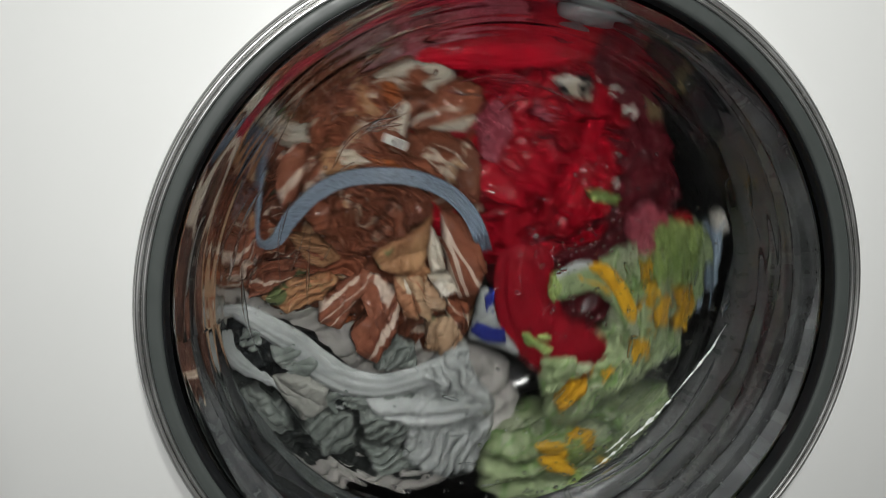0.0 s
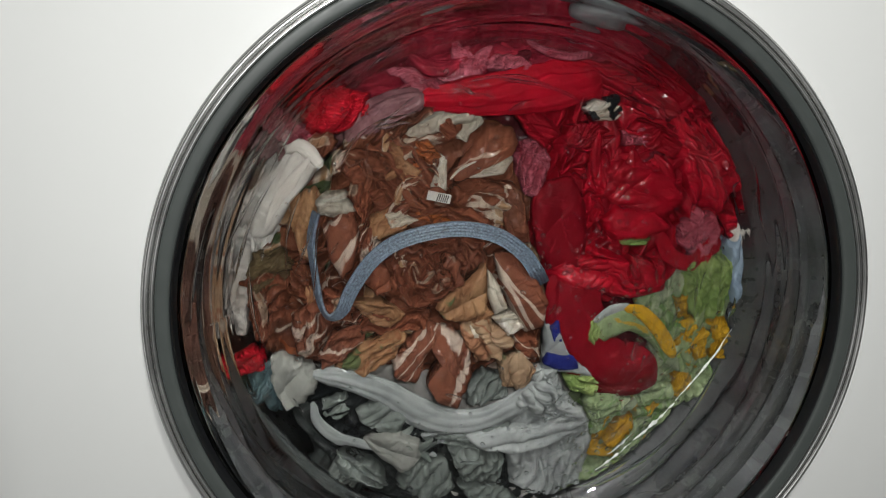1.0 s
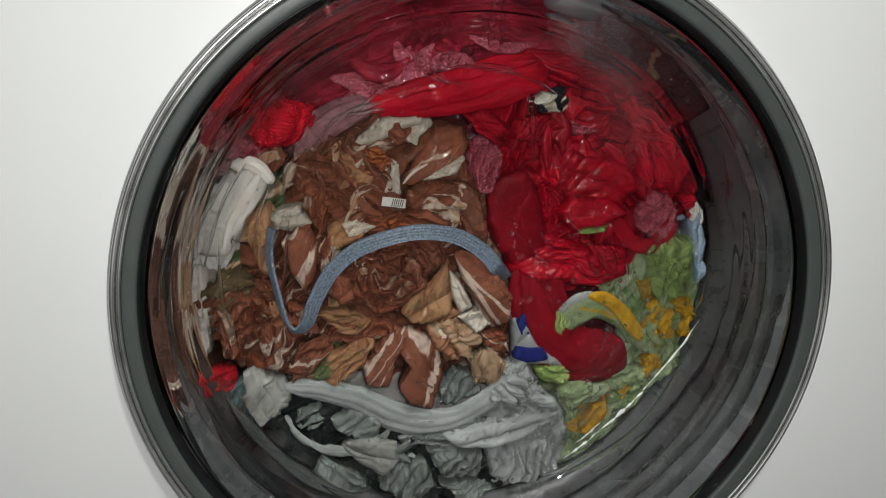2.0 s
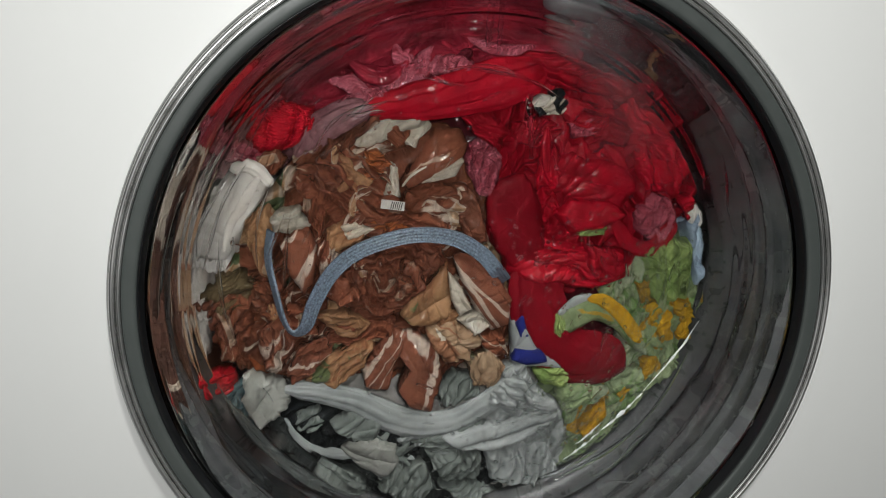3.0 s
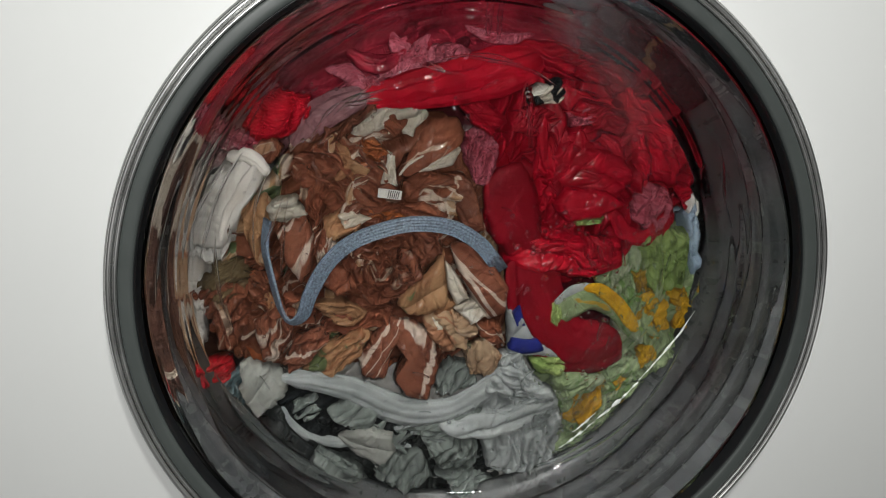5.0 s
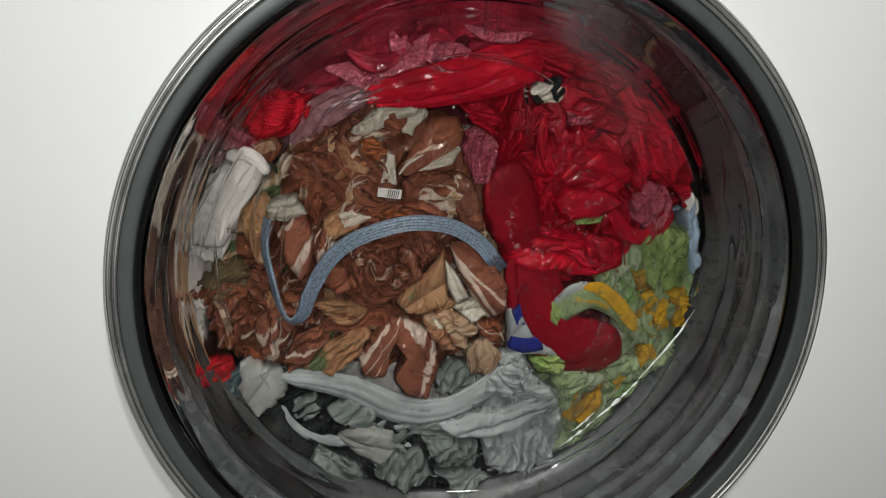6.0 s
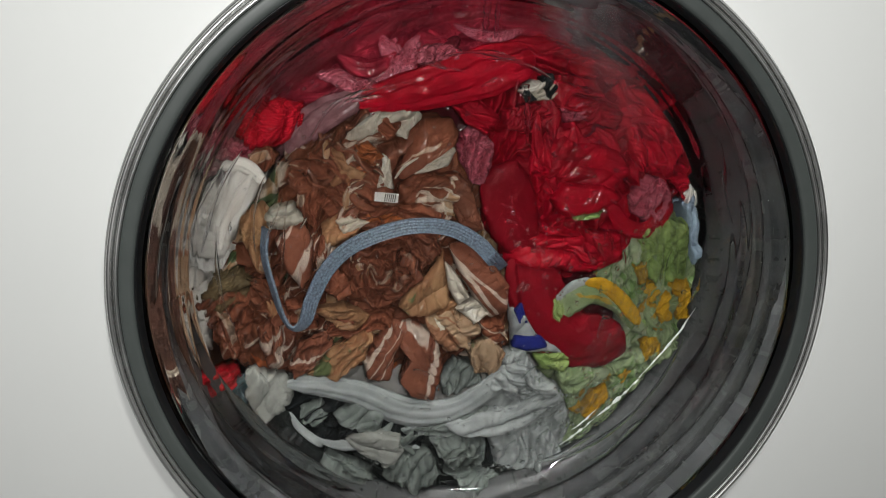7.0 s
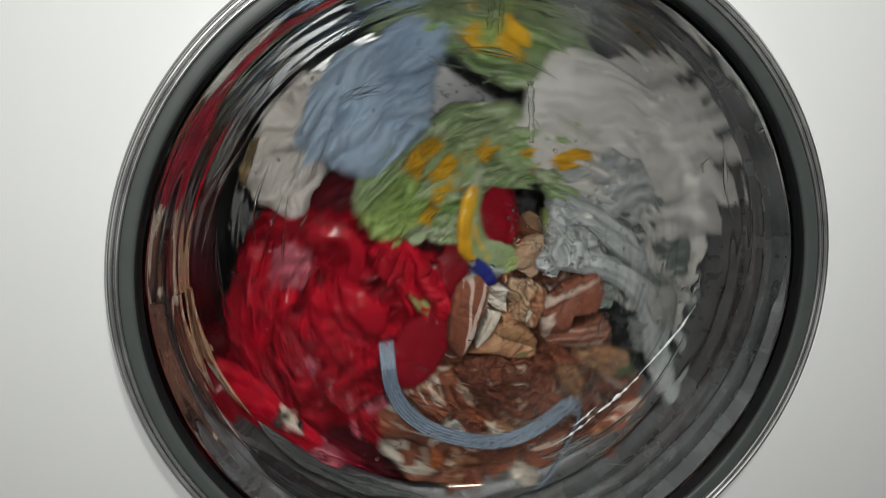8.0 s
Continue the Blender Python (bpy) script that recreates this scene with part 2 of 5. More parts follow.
def grid_mesh(name, points, close_u=False, close_v=False, caps=False, smooth=True):
    """A mesh over a grid of points, shaped (u, v, 3)."""
    nu, nv = points.shape[:2]
    verts = points.reshape(-1, 3)
    iu = np.arange(nu if close_u else nu - 1)
    iv = np.arange(nv if close_v else nv - 1)
    a, b = np.meshgrid(iu, iv, indexing="ij")
    a2, b2 = (a + 1) % nu, (b + 1) % nv
    faces = np.stack([a * nv + b, a2 * nv + b, a2 * nv + b2, a * nv + b2], -1).reshape(-1, 4).tolist()
    if caps:
        faces.append([int(i) for i in range(nv)][::-1])
        faces.append([int((nu - 1) * nv + i) for i in range(nv)])
    me = bpy.data.meshes.new(name)
    me.from_pydata(verts.tolist(), [], faces)
    if smooth:
        me.polygons.foreach_set("use_smooth", [True] * len(me.polygons))
    me.update()
    return me


def lathe(name, profile, steps=192, closed=True, wobble=0.0):
    """Turn a profile of (radius, depth) round the door's axis."""
    prof = np.array(profile + ([profile[0]] if closed else []), float)
    th = np.linspace(0, 2 * np.pi, steps, endpoint=False)
    r = prof[:, 0][:, None] * np.ones(steps)
    if wobble:
        r = r + wobble * np.sin(th * 3 + 1.0) * np.sin(th * 7)
    pts = np.stack([r * np.cos(th), prof[:, 1][:, None] * np.ones(steps), r * np.sin(th)], -1)
    return grid_mesh(name, pts, close_v=True)


def rounded(profile, rounds=2):
    """Cut the corners of a closed profile."""
    p = np.array(profile, float)
    for _ in range(rounds):
        q = np.roll(p, -1, 0)
        p = np.stack([0.8 * p + 0.2 * q, 0.2 * p + 0.8 * q], 1).reshape(-1, 2)
    return [tuple(x) for x in p]


TABLE = np.random.RandomState(5).rand(64, 64, 64)


def value_noise(p):
    """Smooth noise in -1..1 at points shaped (..., 3)."""
    i = np.floor(p).astype(int)
    f = p - i
    f = f * f * f * (f * (f * 6 - 15) + 10)
    out = 0
    for dx in (0, 1):
        for dy in (0, 1):
            for dz in (0, 1):
                w = (f[..., 0] if dx else 1 - f[..., 0]) * (f[..., 1] if dy else 1 - f[..., 1]) * (f[..., 2] if dz else 1 - f[..., 2])
                out = out + w * TABLE[(i[..., 0] + dx) % 64, (i[..., 1] + dy) % 64, (i[..., 2] + dz) % 64]
    return out * 2 - 1


def pleats(u, v, size, seed, stretch):
    """Gathered cloth, 0..1: rounded pleats along u, each of its own height and lean, with sharp valleys."""
    k = seed * 7.31
    wide = value_noise(np.stack([u / (size * 4.5) + k, v / (size * 3.5), u * 0 + k], -1))
    tight = value_noise(np.stack([u / (size * 2.2), v / (size * 1.6) + k, u * 0 - k], -1))
    phase = v / size + 1.5 * wide + 0.45 * tight
    i = np.floor(phase)
    f = phase - i
    own = np.abs(np.sin(i * 12.9898 + k) * 43758.5453) % 1.0
    lean = 0.28 + 0.44 * own
    g = np.where(f < lean, 0.5 * f / lean, 0.5 + 0.5 * (f - lean) / (1 - lean))
    high = 0.5 + 0.5 * value_noise(np.stack([u / (size * stretch) + 17 * own, i * 3.7, u * 0 + k], -1))
    return np.sin(math.pi * g) ** 0.6 * (0.30 + 0.70 * high)


def folds(x, z, seed, turn, size, stretch=2.6, centre=None):
    """Height of crumpled cloth, 0..1, and places along and across its folds, which run in the direction turn (degrees) or round a centre."""
    c, s = math.cos(radians(turn)), math.sin(radians(turn))
    u, v = x * c + z * s, -x * s + z * c
    if centre:
        away, way = np.hypot(x - centre[0], z - centre[1]), np.arctan2(z - centre[1], x - centre[0])
        u, v = way * 0.03, away + 0.25 * size * np.sin(way)
    big = pleats(u, v, size, seed, stretch)
    small = pleats(u * 0.77 + v * 0.64, v * 0.77 - u * 0.64, size * 0.55, seed + 31, stretch)
    d = np.abs(value_noise(np.stack([u / size * 1.4, v / size * 4.0, u * 0 + seed], -1)))
    h = 0.70 * big + 0.22 * small + 0.08 * d
    return h, u + 0.37 * seed, v + 0.53 * seed + 0.35 * size * h


def cloth_uv(me, u, v):
    """Lay the print along the cloth: u and v for each vertex."""
    layer = me.uv_layers.new(name="cloth")
    corner = np.empty(len(me.loops), int)
    me.loops.foreach_get("vertex_index", corner)
    layer.data.foreach_set("uv", np.stack([u.ravel(), v.ravel()], -1)[corner].ravel())


COUNT = [0]
CALM = (red_cloth, red_deep, white_cloth, cream_cloth, blue_cloth)     # heavier cloth that lies smoother


def bundle(parent, name, outline, depth, material, bulge=0.012, fold=0.010, turn=0.0, size=0.018, stretch=2.6,
           back=0.02, rings=52, spokes=150, ragged=0.5, label="", centre=None):
    """A crumpled patch of cloth inside a rounded outline of (x, z), its face at the depth, bulging towards the door."""
    COUNT[0] += 1
    seed = COUNT[0]
    o = np.array(outline, float)
    mid = o.mean(0)
    f = np.linspace(0, 1, 8, endpoint=False)[:, None]
    o = np.concatenate([a * (1 - f) + b * f for a, b in zip(o, np.roll(o, -1, 0))])
    ang = np.arctan2(o[:, 1] - mid[1], o[:, 0] - mid[0])
    rad = np.hypot(*(o - mid).T)
    order = np.argsort(ang)
    ang, rad = ang[order], rad[order]
    th = np.linspace(-np.pi, np.pi, spokes, endpoint=False)
    r = np.interp(th, np.r_[ang[-1] - 2 * np.pi, ang, ang[0] + 2 * np.pi], np.r_[rad[-1], rad, rad[0]])
    r = (np.roll(r, 1) + 2 * r + np.roll(r, -1)) / 4
    edge = value_noise(np.stack([np.cos(th) * 2.5 + seed, np.sin(th) * 2.5, th * 0 + seed], -1))
    fray = value_noise(np.stack([np.cos(th) * 8 + seed, np.sin(th) * 8, th * 0 + seed], -1))
    r = r * (1 + ragged * (0.16 * edge + 0.09 * fray))
    k = 1 - (1 - np.linspace(0, 1, rings)) ** 1.25
    x = mid[0] + k[:, None] * r * np.cos(th)
    z = mid[1] + k[:, None] * r * np.sin(th)
    h, u, v = folds(x, z, seed, turn, size, stretch, centre)
    dome = (np.clip(1 - k ** 7, 0, 1) ** 0.6)[:, None]
    tilt = value_noise(np.stack([x / 0.035 + seed, z / 0.035, x * 0 + seed], -1))
    y = depth + 0.0035 - 1.0 * bulge * dome * (1 + 0.35 * tilt) - fold * (1.7 * h - 0.55) * np.minimum(1, dome * 1.6)
    where = np.clip(0.35 + 1.6 * value_noise(np.stack([x / 0.022, z / 0.022, x * 0 + seed], -1)), 0, 1)
    crimp = where * pleats(x + 0.4 * z, z - 0.4 * x, 0.0085, seed + 57, 4.5) * (0.25 if material in CALM else 1.0)
    y = y - (0.0021 if fold > 0.0015 else 0.0004) * (crimp - 0.4)
    lean = 5.1 * seed                                                # one side of each patch dives under its neighbours
    y = y + min(0.012, 0.22 * float(r.mean())) * k[:, None] ** 1.5 * np.maximum(-0.25, np.cos(th - lean))
    press = 0.0940 + 0.42 * (depth - 0.104) + 0.0012 * tilt - 0.0012 * crimp * min(1.0, fold / 0.003)
    y = press + np.log1p(np.exp((y - press) / 0.0018)) * 0.0018      # eased where it meets the glass
    sway = fold * 0.35 * dome
    x = x + sway * value_noise(np.stack([x / size, z / size, x * 0 + seed], -1))
    z = z + sway * value_noise(np.stack([x / size, z / size, x * 0 + seed + 20], -1))
    front = np.stack([x, y, z], -1)
    rim = np.stack([mid[0] + 0.97 * (x[-1] - mid[0]), y[-1] + 0.35 * back, mid[1] + 0.97 * (z[-1] - mid[1])], -1)
    rear = np.stack([mid[0] + 0.7 * (x[-1] - mid[0]), y[-1] + back, mid[1] + 0.7 * (z[-1] - mid[1])], -1)
    pole = np.stack([x[-1] * 0 + mid[0], y[-1] * 0 + depth + back, z[-1] * 0 + mid[1]], -1)
    pts = np.concatenate([front, rim[None], rear[None], pole[None]])
    me = grid_mesh(name, pts, close_v=True)
    cloth_uv(me, np.concatenate([u, u[-1:], u[-1:], u[-1:]]), np.concatenate([v, v[-1:], v[-1:], v[-1:]]))
    return part(name, me, material, parent, label)


def spline(points, steps):
    """A smooth curve through points."""
    p = np.array(points, float)
    p = np.concatenate([[2 * p[0] - p[1]], p, [2 * p[-1] - p[-2]]])
    out = []
    n = len(p) - 3
    for s in np.linspace(0, n - 1e-6, steps):
        i = int(s)
        t = s - i
        a, b, c, d = p[i:i + 4]
        out.append(0.5 * (2 * b + (c - a) * t + (2 * a - 5 * b + 4 * c - d) * t * t + (3 * b - a - 3 * c + d) * t ** 3))
    return np.array(out)


def roll(parent, name, path, depth, widths, material, thick=0.6, pleats=5, ridge=0.22, twist=1.5, steps=110, label="", lumpy=0.5):
    """A gathered length of cloth along a path of (x, z): a flattened tube with pleats that run and twist along it."""
    COUNT[0] += 1
    seed = COUNT[0]
    mid = spline(path, steps)
    w = np.interp(np.linspace(0, 1, steps), np.linspace(0, 1, len(widths)), widths)
    ends = np.linspace(0, 1, steps)
    w = w * np.clip(np.minimum(ends, 1 - ends) * 14 + 0.12, 0, 1) ** 0.5
    tan = np.gradient(mid, axis=0)
    tan /= np.linalg.norm(tan, axis=1)[:, None]
    nor = np.stack([-tan[:, 1], tan[:, 0]], 1)
    ph = np.linspace(0, 2 * np.pi, 56 if steps > 60 else 30, endpoint=False)
    run = np.cumsum(np.r_[0, np.linalg.norm(np.diff(mid, axis=0), axis=1)])
    P, S = np.meshgrid(ph, run)
    lump = lumpy * value_noise(np.stack([S / 0.014 + seed, np.cos(P) * 1.5, np.sin(P) * 1.5 + seed], -1))
    pleat = np.abs(np.sin(P * pleats / 2 + twist * S / 0.05 + 1.3 * lump))
    fine = np.abs(np.sin(P * pleats * 1.5 + 2.2 * twist * S / 0.05 + 2.0 * lump))
    rr = w[:, None] * (1 - ridge * (1 - pleat) - 0.4 * ridge * (1 - fine) + 0.10 * lump)
    side = rr * np.cos(P)
    y = depth - thick * rr * np.sin(P)
    pts = np.stack([mid[:, 0][:, None] + side * nor[:, 0][:, None], y, mid[:, 1][:, None] + side * nor[:, 1][:, None]], -1)
    me = grid_mesh(name, pts, close_v=True, caps=True)
    cloth_uv(me, S + 0.37 * seed, rr * np.where(P < np.pi, P, 2 * np.pi - P) + 0.53 * seed)
    return part(name, me, material, parent, label)


def twists(g, outline, depth, count, materials, seed, size=0.0045, reach=0.040):
    """Small pinched folds strewn over a garment, inside the outline's bounds."""
    rng = random.Random(seed)
    o = np.array(outline, float)
    mid = o.mean(0)
    for k in range(count):
        a, b = rng.sample(range(len(o)), 2)
        f = rng.random() ** 0.7 * 0.9
        c = mid + f * ((o[a] - mid) * rng.random() + (o[b] - mid) * (1 - rng.random()) * 0.5)
        way = rng.uniform(0, math.pi)
        bend = rng.uniform(-1.1, 1.1)
        run = rng.uniform(0.45, 1.0) * reach
        path = [c + run * np.array([(u - 0.5) * math.cos(way) - bend * (u - 0.5) ** 2 * math.sin(way), (u - 0.5) * math.sin(way) + bend * (u - 0.5) ** 2 * math.cos(way)]) for u in (0, 0.33, 0.67, 1)]
        w = size * rng.uniform(0.6, 1.3)
        roll(g, "pinched_fold", path, depth + rng.uniform(-0.002, 0.003), [w * 0.5, w, w * 1.1, w * 0.4], rng.choice(materials), 0.8, 3, 0.28, rng.uniform(0.3, 1.2), steps=50)


def garment(name, label, category):
    ob = new(name)
    ob.location = HEART
    return tagged(ob, label, category, group="laundry in the drum")


# ---- room ----
def slab(name, lo, hi, material, label):
    bm = bmesh.new()
    bmesh.ops.create_cube(bm, size=1.0)
    for v in bm.verts:
        v.co = Vector([lo[i] if v.co[i] < 0 else hi[i] for i in range(3)])
    ob = part(name, bm, material, None)
    return tagged(ob, label, name.split("_")[0], kind="structure")


def build_room():
    slab("floor", (-1.8, -2.6, -0.08), (1.8, 0.95, 0.0), floor_tile, "plain tiled floor under the washing machine, unseen and darkened to dim its reflection")
    slab("ceiling", (-1.9, -2.7, 2.40), (1.9, 1.05, 2.48), plaster, "plain plastered ceiling, unseen and darkened to dim its reflection")
    slab("wall_north", (-1.9, 0.95, 0.0), (1.9, 1.05, 2.40), plaster, "plain plastered wall behind the machine")
    slab("wall_south", (-1.9, -2.7, 0.0), (1.9, -2.6, 2.40), plaster, "plain plastered wall facing the machine")
    slab("wall_west", (-1.9, -2.6, 0.0), (-1.8, 0.95, 2.40), plaster, "plain plastered side wall")
    slab("wall_east", (1.8, -2.6, 0.0), (1.9, 0.95, 2.40), plaster, "plain plastered side wall")


build_room()


# ---- washing machine ----
def front_panel():
    """The white front with its round opening, slightly cushioned at the edges."""
    half, low, high, hole, n = 0.362, 0.03, 0.98, 0.228, 192
    th = np.linspace(0, 2 * np.pi, n, endpoint=False)
    c, s = np.cos(th), np.sin(th)

    def box(grow):
        right, up, down = half - grow, high - ZC - grow, ZC - low - grow
        reach = np.minimum(right / np.maximum(np.abs(c), 1e-6), np.where(s > 0, up, down) / np.maximum(np.abs(s), 1e-6))
        return reach

    rows = [(hole + 0 * th, 0.030), (hole + 0 * th, 0.0), (hole + 0.008 + 0 * th, 0.0)]
    for k in (0.25, 0.5, 0.75, 1.0):
        rows.append(((hole + 0.008) * (1 - k) + box(0.012) * k, 0.0))
    rows += [(box(0.005), 0.0025), (box(0.001), 0.008), (box(0.0), 0.015), (box(0.0), 0.030), (hole + 0 * th, 0.030)]
    pts = np.stack([np.stack([r * c, 0 * th + y, ZC + r * s], -1) for r, y in rows])
    return grid_mesh("front_panel", pts, close_v=True)


def build_machine():
    m = tagged(new("washing_machine"), "white enamelled front-loading washing machine with a round glass door", "washing machine")
    part("front_panel", front_panel(), enamel, m, "glossy white enamelled front")

    bm = bmesh.new()
    bmesh.ops.create_cube(bm, size=1.0)
    for v in bm.verts:
        v.co = Vector((0.362 if v.co.x > 0 else -0.362, 0.75 if v.co.y > 0 else 0.031, 0.98 if v.co.z > 0 else 0.03))
    bmesh.ops.delete(bm, geom=[f for f in bm.faces if f.normal.y < -0.5], context="FACES")
    part("cabinet", bm, enamel, m)
    for x in (-0.29, 0.29):
        for y in (0.09, 0.69):
            bm = bmesh.new()
            bmesh.ops.create_cone(bm, cap_ends=True, segments=20, radius1=0.024, radius2=0.018, depth=0.032, matrix=Matrix.Translation((x, y, 0.016)))
            part("foot", bm, black_lip, m)

    def low(r, y):
        """The raised door ring lies flat and close to the front."""
        return (0.2136 + 0.90 * (r - 0.2136) if 0.2136 < r < 0.245 and y < 0.0221 else r), (0.45 * y if y < 0 else y)

    def ring(name, profile, material, label="", rounds=2, **kw):
        profile = [low(*q) for q in profile]
        ob = part(name, lathe(name, rounded(profile, rounds) if rounds else profile, **kw), material, m, label)
        ob.location = (0, 0, ZC)
        return ob

    ring("door_bezel", [(0.2295, 0.004), (0.2400, 0.002), (0.2415, -0.006), (0.2395, -0.013), (0.2365, -0.0155), (0.2345, -0.0150), (0.2300, -0.010)], smoke_chrome, "smoked chrome bezel")
    def bead(big, deep, small):
        return [(big + small * math.cos(q), deep + small / 0.45 * math.sin(q)) for q in np.linspace(0, 2 * math.pi, 14, endpoint=False)]

    ring("chrome_trim", bead(0.2370, -0.0149, 0.0018), chrome, "thin bright chrome ring", 0)
    ring("chrome_trim", bead(0.2326, -0.0148, 0.0014), chrome, "thin bright chrome ring", 0)
    ring("door_frame", [(0.2208, 0.004), (0.2312, 0.002), (0.2312, -0.0140), (0.2295, -0.0152), (0.2240, -0.0130), (0.2214, -0.0100)], grey_band, "dark grey satin door ring", 2)
    ring("door_lip", [(0.2192, 0.012), (0.2212, 0.012), (0.2214, 0.004), (0.2216, -0.0085), (0.2208, -0.0088), (0.2200, -0.0050), (0.2190, 0.0060)], black_lip, "black inner lip", 2)
    outer = [(0.2188, 0.008), (0.2100, 0.020), (0.2035, 0.038), (0.1985, 0.054), (0.1935, 0.068), (0.1880, 0.0755), (0.1780, 0.0785), (0.1500, 0.0800), (0.1000, 0.0810), (0.0500, 0.0822), (0.0, 0.0826)]
    inner = [(0.0, 0.0780), (0.0500, 0.0776), (0.1000, 0.0764), (0.1480, 0.0748), (0.1740, 0.0728), (0.1840, 0.0690), (0.1885, 0.0620), (0.1930, 0.0500), (0.1980, 0.0360), (0.2042, 0.0200), (0.2098, 0.0085), (0.2186, 0.0040)]
    wall = [tuple(q) for q in spline(inner, 44)] + [tuple(q) for q in spline(outer, 44)]
    bowl = ring("door_glass", wall, glass, "clear domed door glass", 0, closed=False)
    weld = bmesh.new()
    weld.from_mesh(bowl.data)
    bmesh.ops.remove_doubles(weld, verts=weld.verts, dist=0.00005)
    weld.to_mesh(bowl.data)
    weld.free()
    bowl.visible_shadow = False
    ring("gasket", [(0.2200, 0.0225), (0.2228, 0.030), (0.2240, 0.040), (0.2200, 0.047), (0.2255, 0.054), (0.2290, 0.066), (0.2240, 0.073), (0.2290, 0.083),
                    (0.2310, 0.094), (0.2260, 0.104), (0.2290, 0.112), (0.2400, 0.118), (0.2700, 0.112), (0.2720, 0.060), (0.2360, 0.0240)], rubber, "wet dark grey rubber door gasket", 1, wobble=0.0012)
    lip = ring("gasket_lip", [(0.2290, 0.096), (0.2170, 0.101), (0.2095, 0.107), (0.2068, 0.112), (0.2085, 0.115), (0.2150, 0.115), (0.2290, 0.118)], dark_rubber, "sagging inner lip of the rubber gasket", 2, wobble=0.0016)
    for v in lip.data.vertices:             # it hangs into the opening at one side only
        hang = max(0.0, math.cos(math.atan2(v.co.z, v.co.x) + 0.70)) ** 1.5
        v.co.x, v.co.z = v.co.x * (1.055 - 0.085 * hang), v.co.z * (1.055 - 0.085 * hang)
    tub = ring("tub", [(0.285, 0.10), (0.290, 0.50), (0.01, 0.53), (0.01, 0.54), (0.300, 0.51), (0.295, 0.10)], black_lip, "", 1)
    drum = ring("drum", [(0.240, 0.122), (0.262, 0.128), (0.270, 0.150), (0.270, 0.430), (0.250, 0.450), (0.01, 0.455), (0.01, 0.460), (0.255, 0.457), (0.275, 0.440), (0.275, 0.145), (0.262, 0.122)], steel, "brushed steel drum", 2)
    for k in range(3):
        a = 2 * math.pi * k / 3 + 0.5
        bm = bmesh.new()
        bmesh.ops.create_cone(bm, cap_ends=True, segments=24, radius1=0.030, radius2=0.012, depth=0.05)
        for v in bm.verts:
            v.co = Vector((v.co.x * 0.8, v.co.y * 4.2 + 0.29, v.co.z))
        bmesh.ops.rotate(bm, verts=bm.verts, cent=(0, 0, 0), matrix=Matrix.Rotation(a, 3, "Y"))
        off = Vector((math.sin(a), 0, math.cos(a))) * -0.245
        bmesh.ops.translate(bm, verts=bm.verts, vec=off)
        part("drum_paddle", bm, steel, drum)
    for x, w in ((-0.048, 0.020), (0.078, 0.030)):
        bm = bmesh.new()
        bmesh.ops.create_uvsphere(bm, u_segments=24, v_segments=14, radius=1.0)
        for v in bm.verts:
            v.co = Vector((x + w * v.co.x, 0.070 + 0.016 * v.co.y, ZC + math.sqrt(0.205 ** 2 - x * x) + 0.013 + 0.013 * v.co.z))
        for f in bm.faces:
            f.smooth = True
        part("spray_nozzle", bm, nozzle_plastic, m, "grey translucent spray nozzle")
    # three small pale specks at the upper left of the ring
    for a, r, big in ((134.5, 0.2385, 0.0006), (140.0, 0.2392, 0.0009), (151.0, 0.2388, 0.0005)):
        bm = bmesh.new()
        bmesh.ops.create_icosphere(bm, subdivisions=2, radius=1.0)
        for v in bm.verts:
            v.co = Vector(((r - 0.0045) * math.cos(radians(a)) + big * v.co.x * 1.5, -0.0078 + 0.0006 * v.co.y, ZC + (r - 0.0045) * math.sin(radians(a)) + big * v.co.z))
        part("lint_speck", bm, speck_grey, m, "small pale speck on the door ring")
    return m, drum


speck_grey = simple("pale_speck_grey", (0.42, 0.42, 0.40), 0.9, 0, 0.1, 60)
nozzle_plastic = simple("grey_nozzle_plastic", (0.10, 0.11, 0.115), 0.5, 0, 0.1, 60)
machine, drum = build_machine()


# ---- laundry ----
# pale cotton with the shade of the deep gaps put into its colour
shaded_cloth = plain_cloth("shaded_cotton", (0.085, 0.095, 0.092), (0.035, 0.040, 0.040), 24)
pale_cream = plain_cloth("greyed_cream_cotton", (0.40, 0.40, 0.37), (0.27, 0.27, 0.25), 20, crease=0.4)
off_white = plain_cloth("off_white_cotton", (0.78, 0.75, 0.71), (0.60, 0.57, 0.53), 24, crease=0.4)


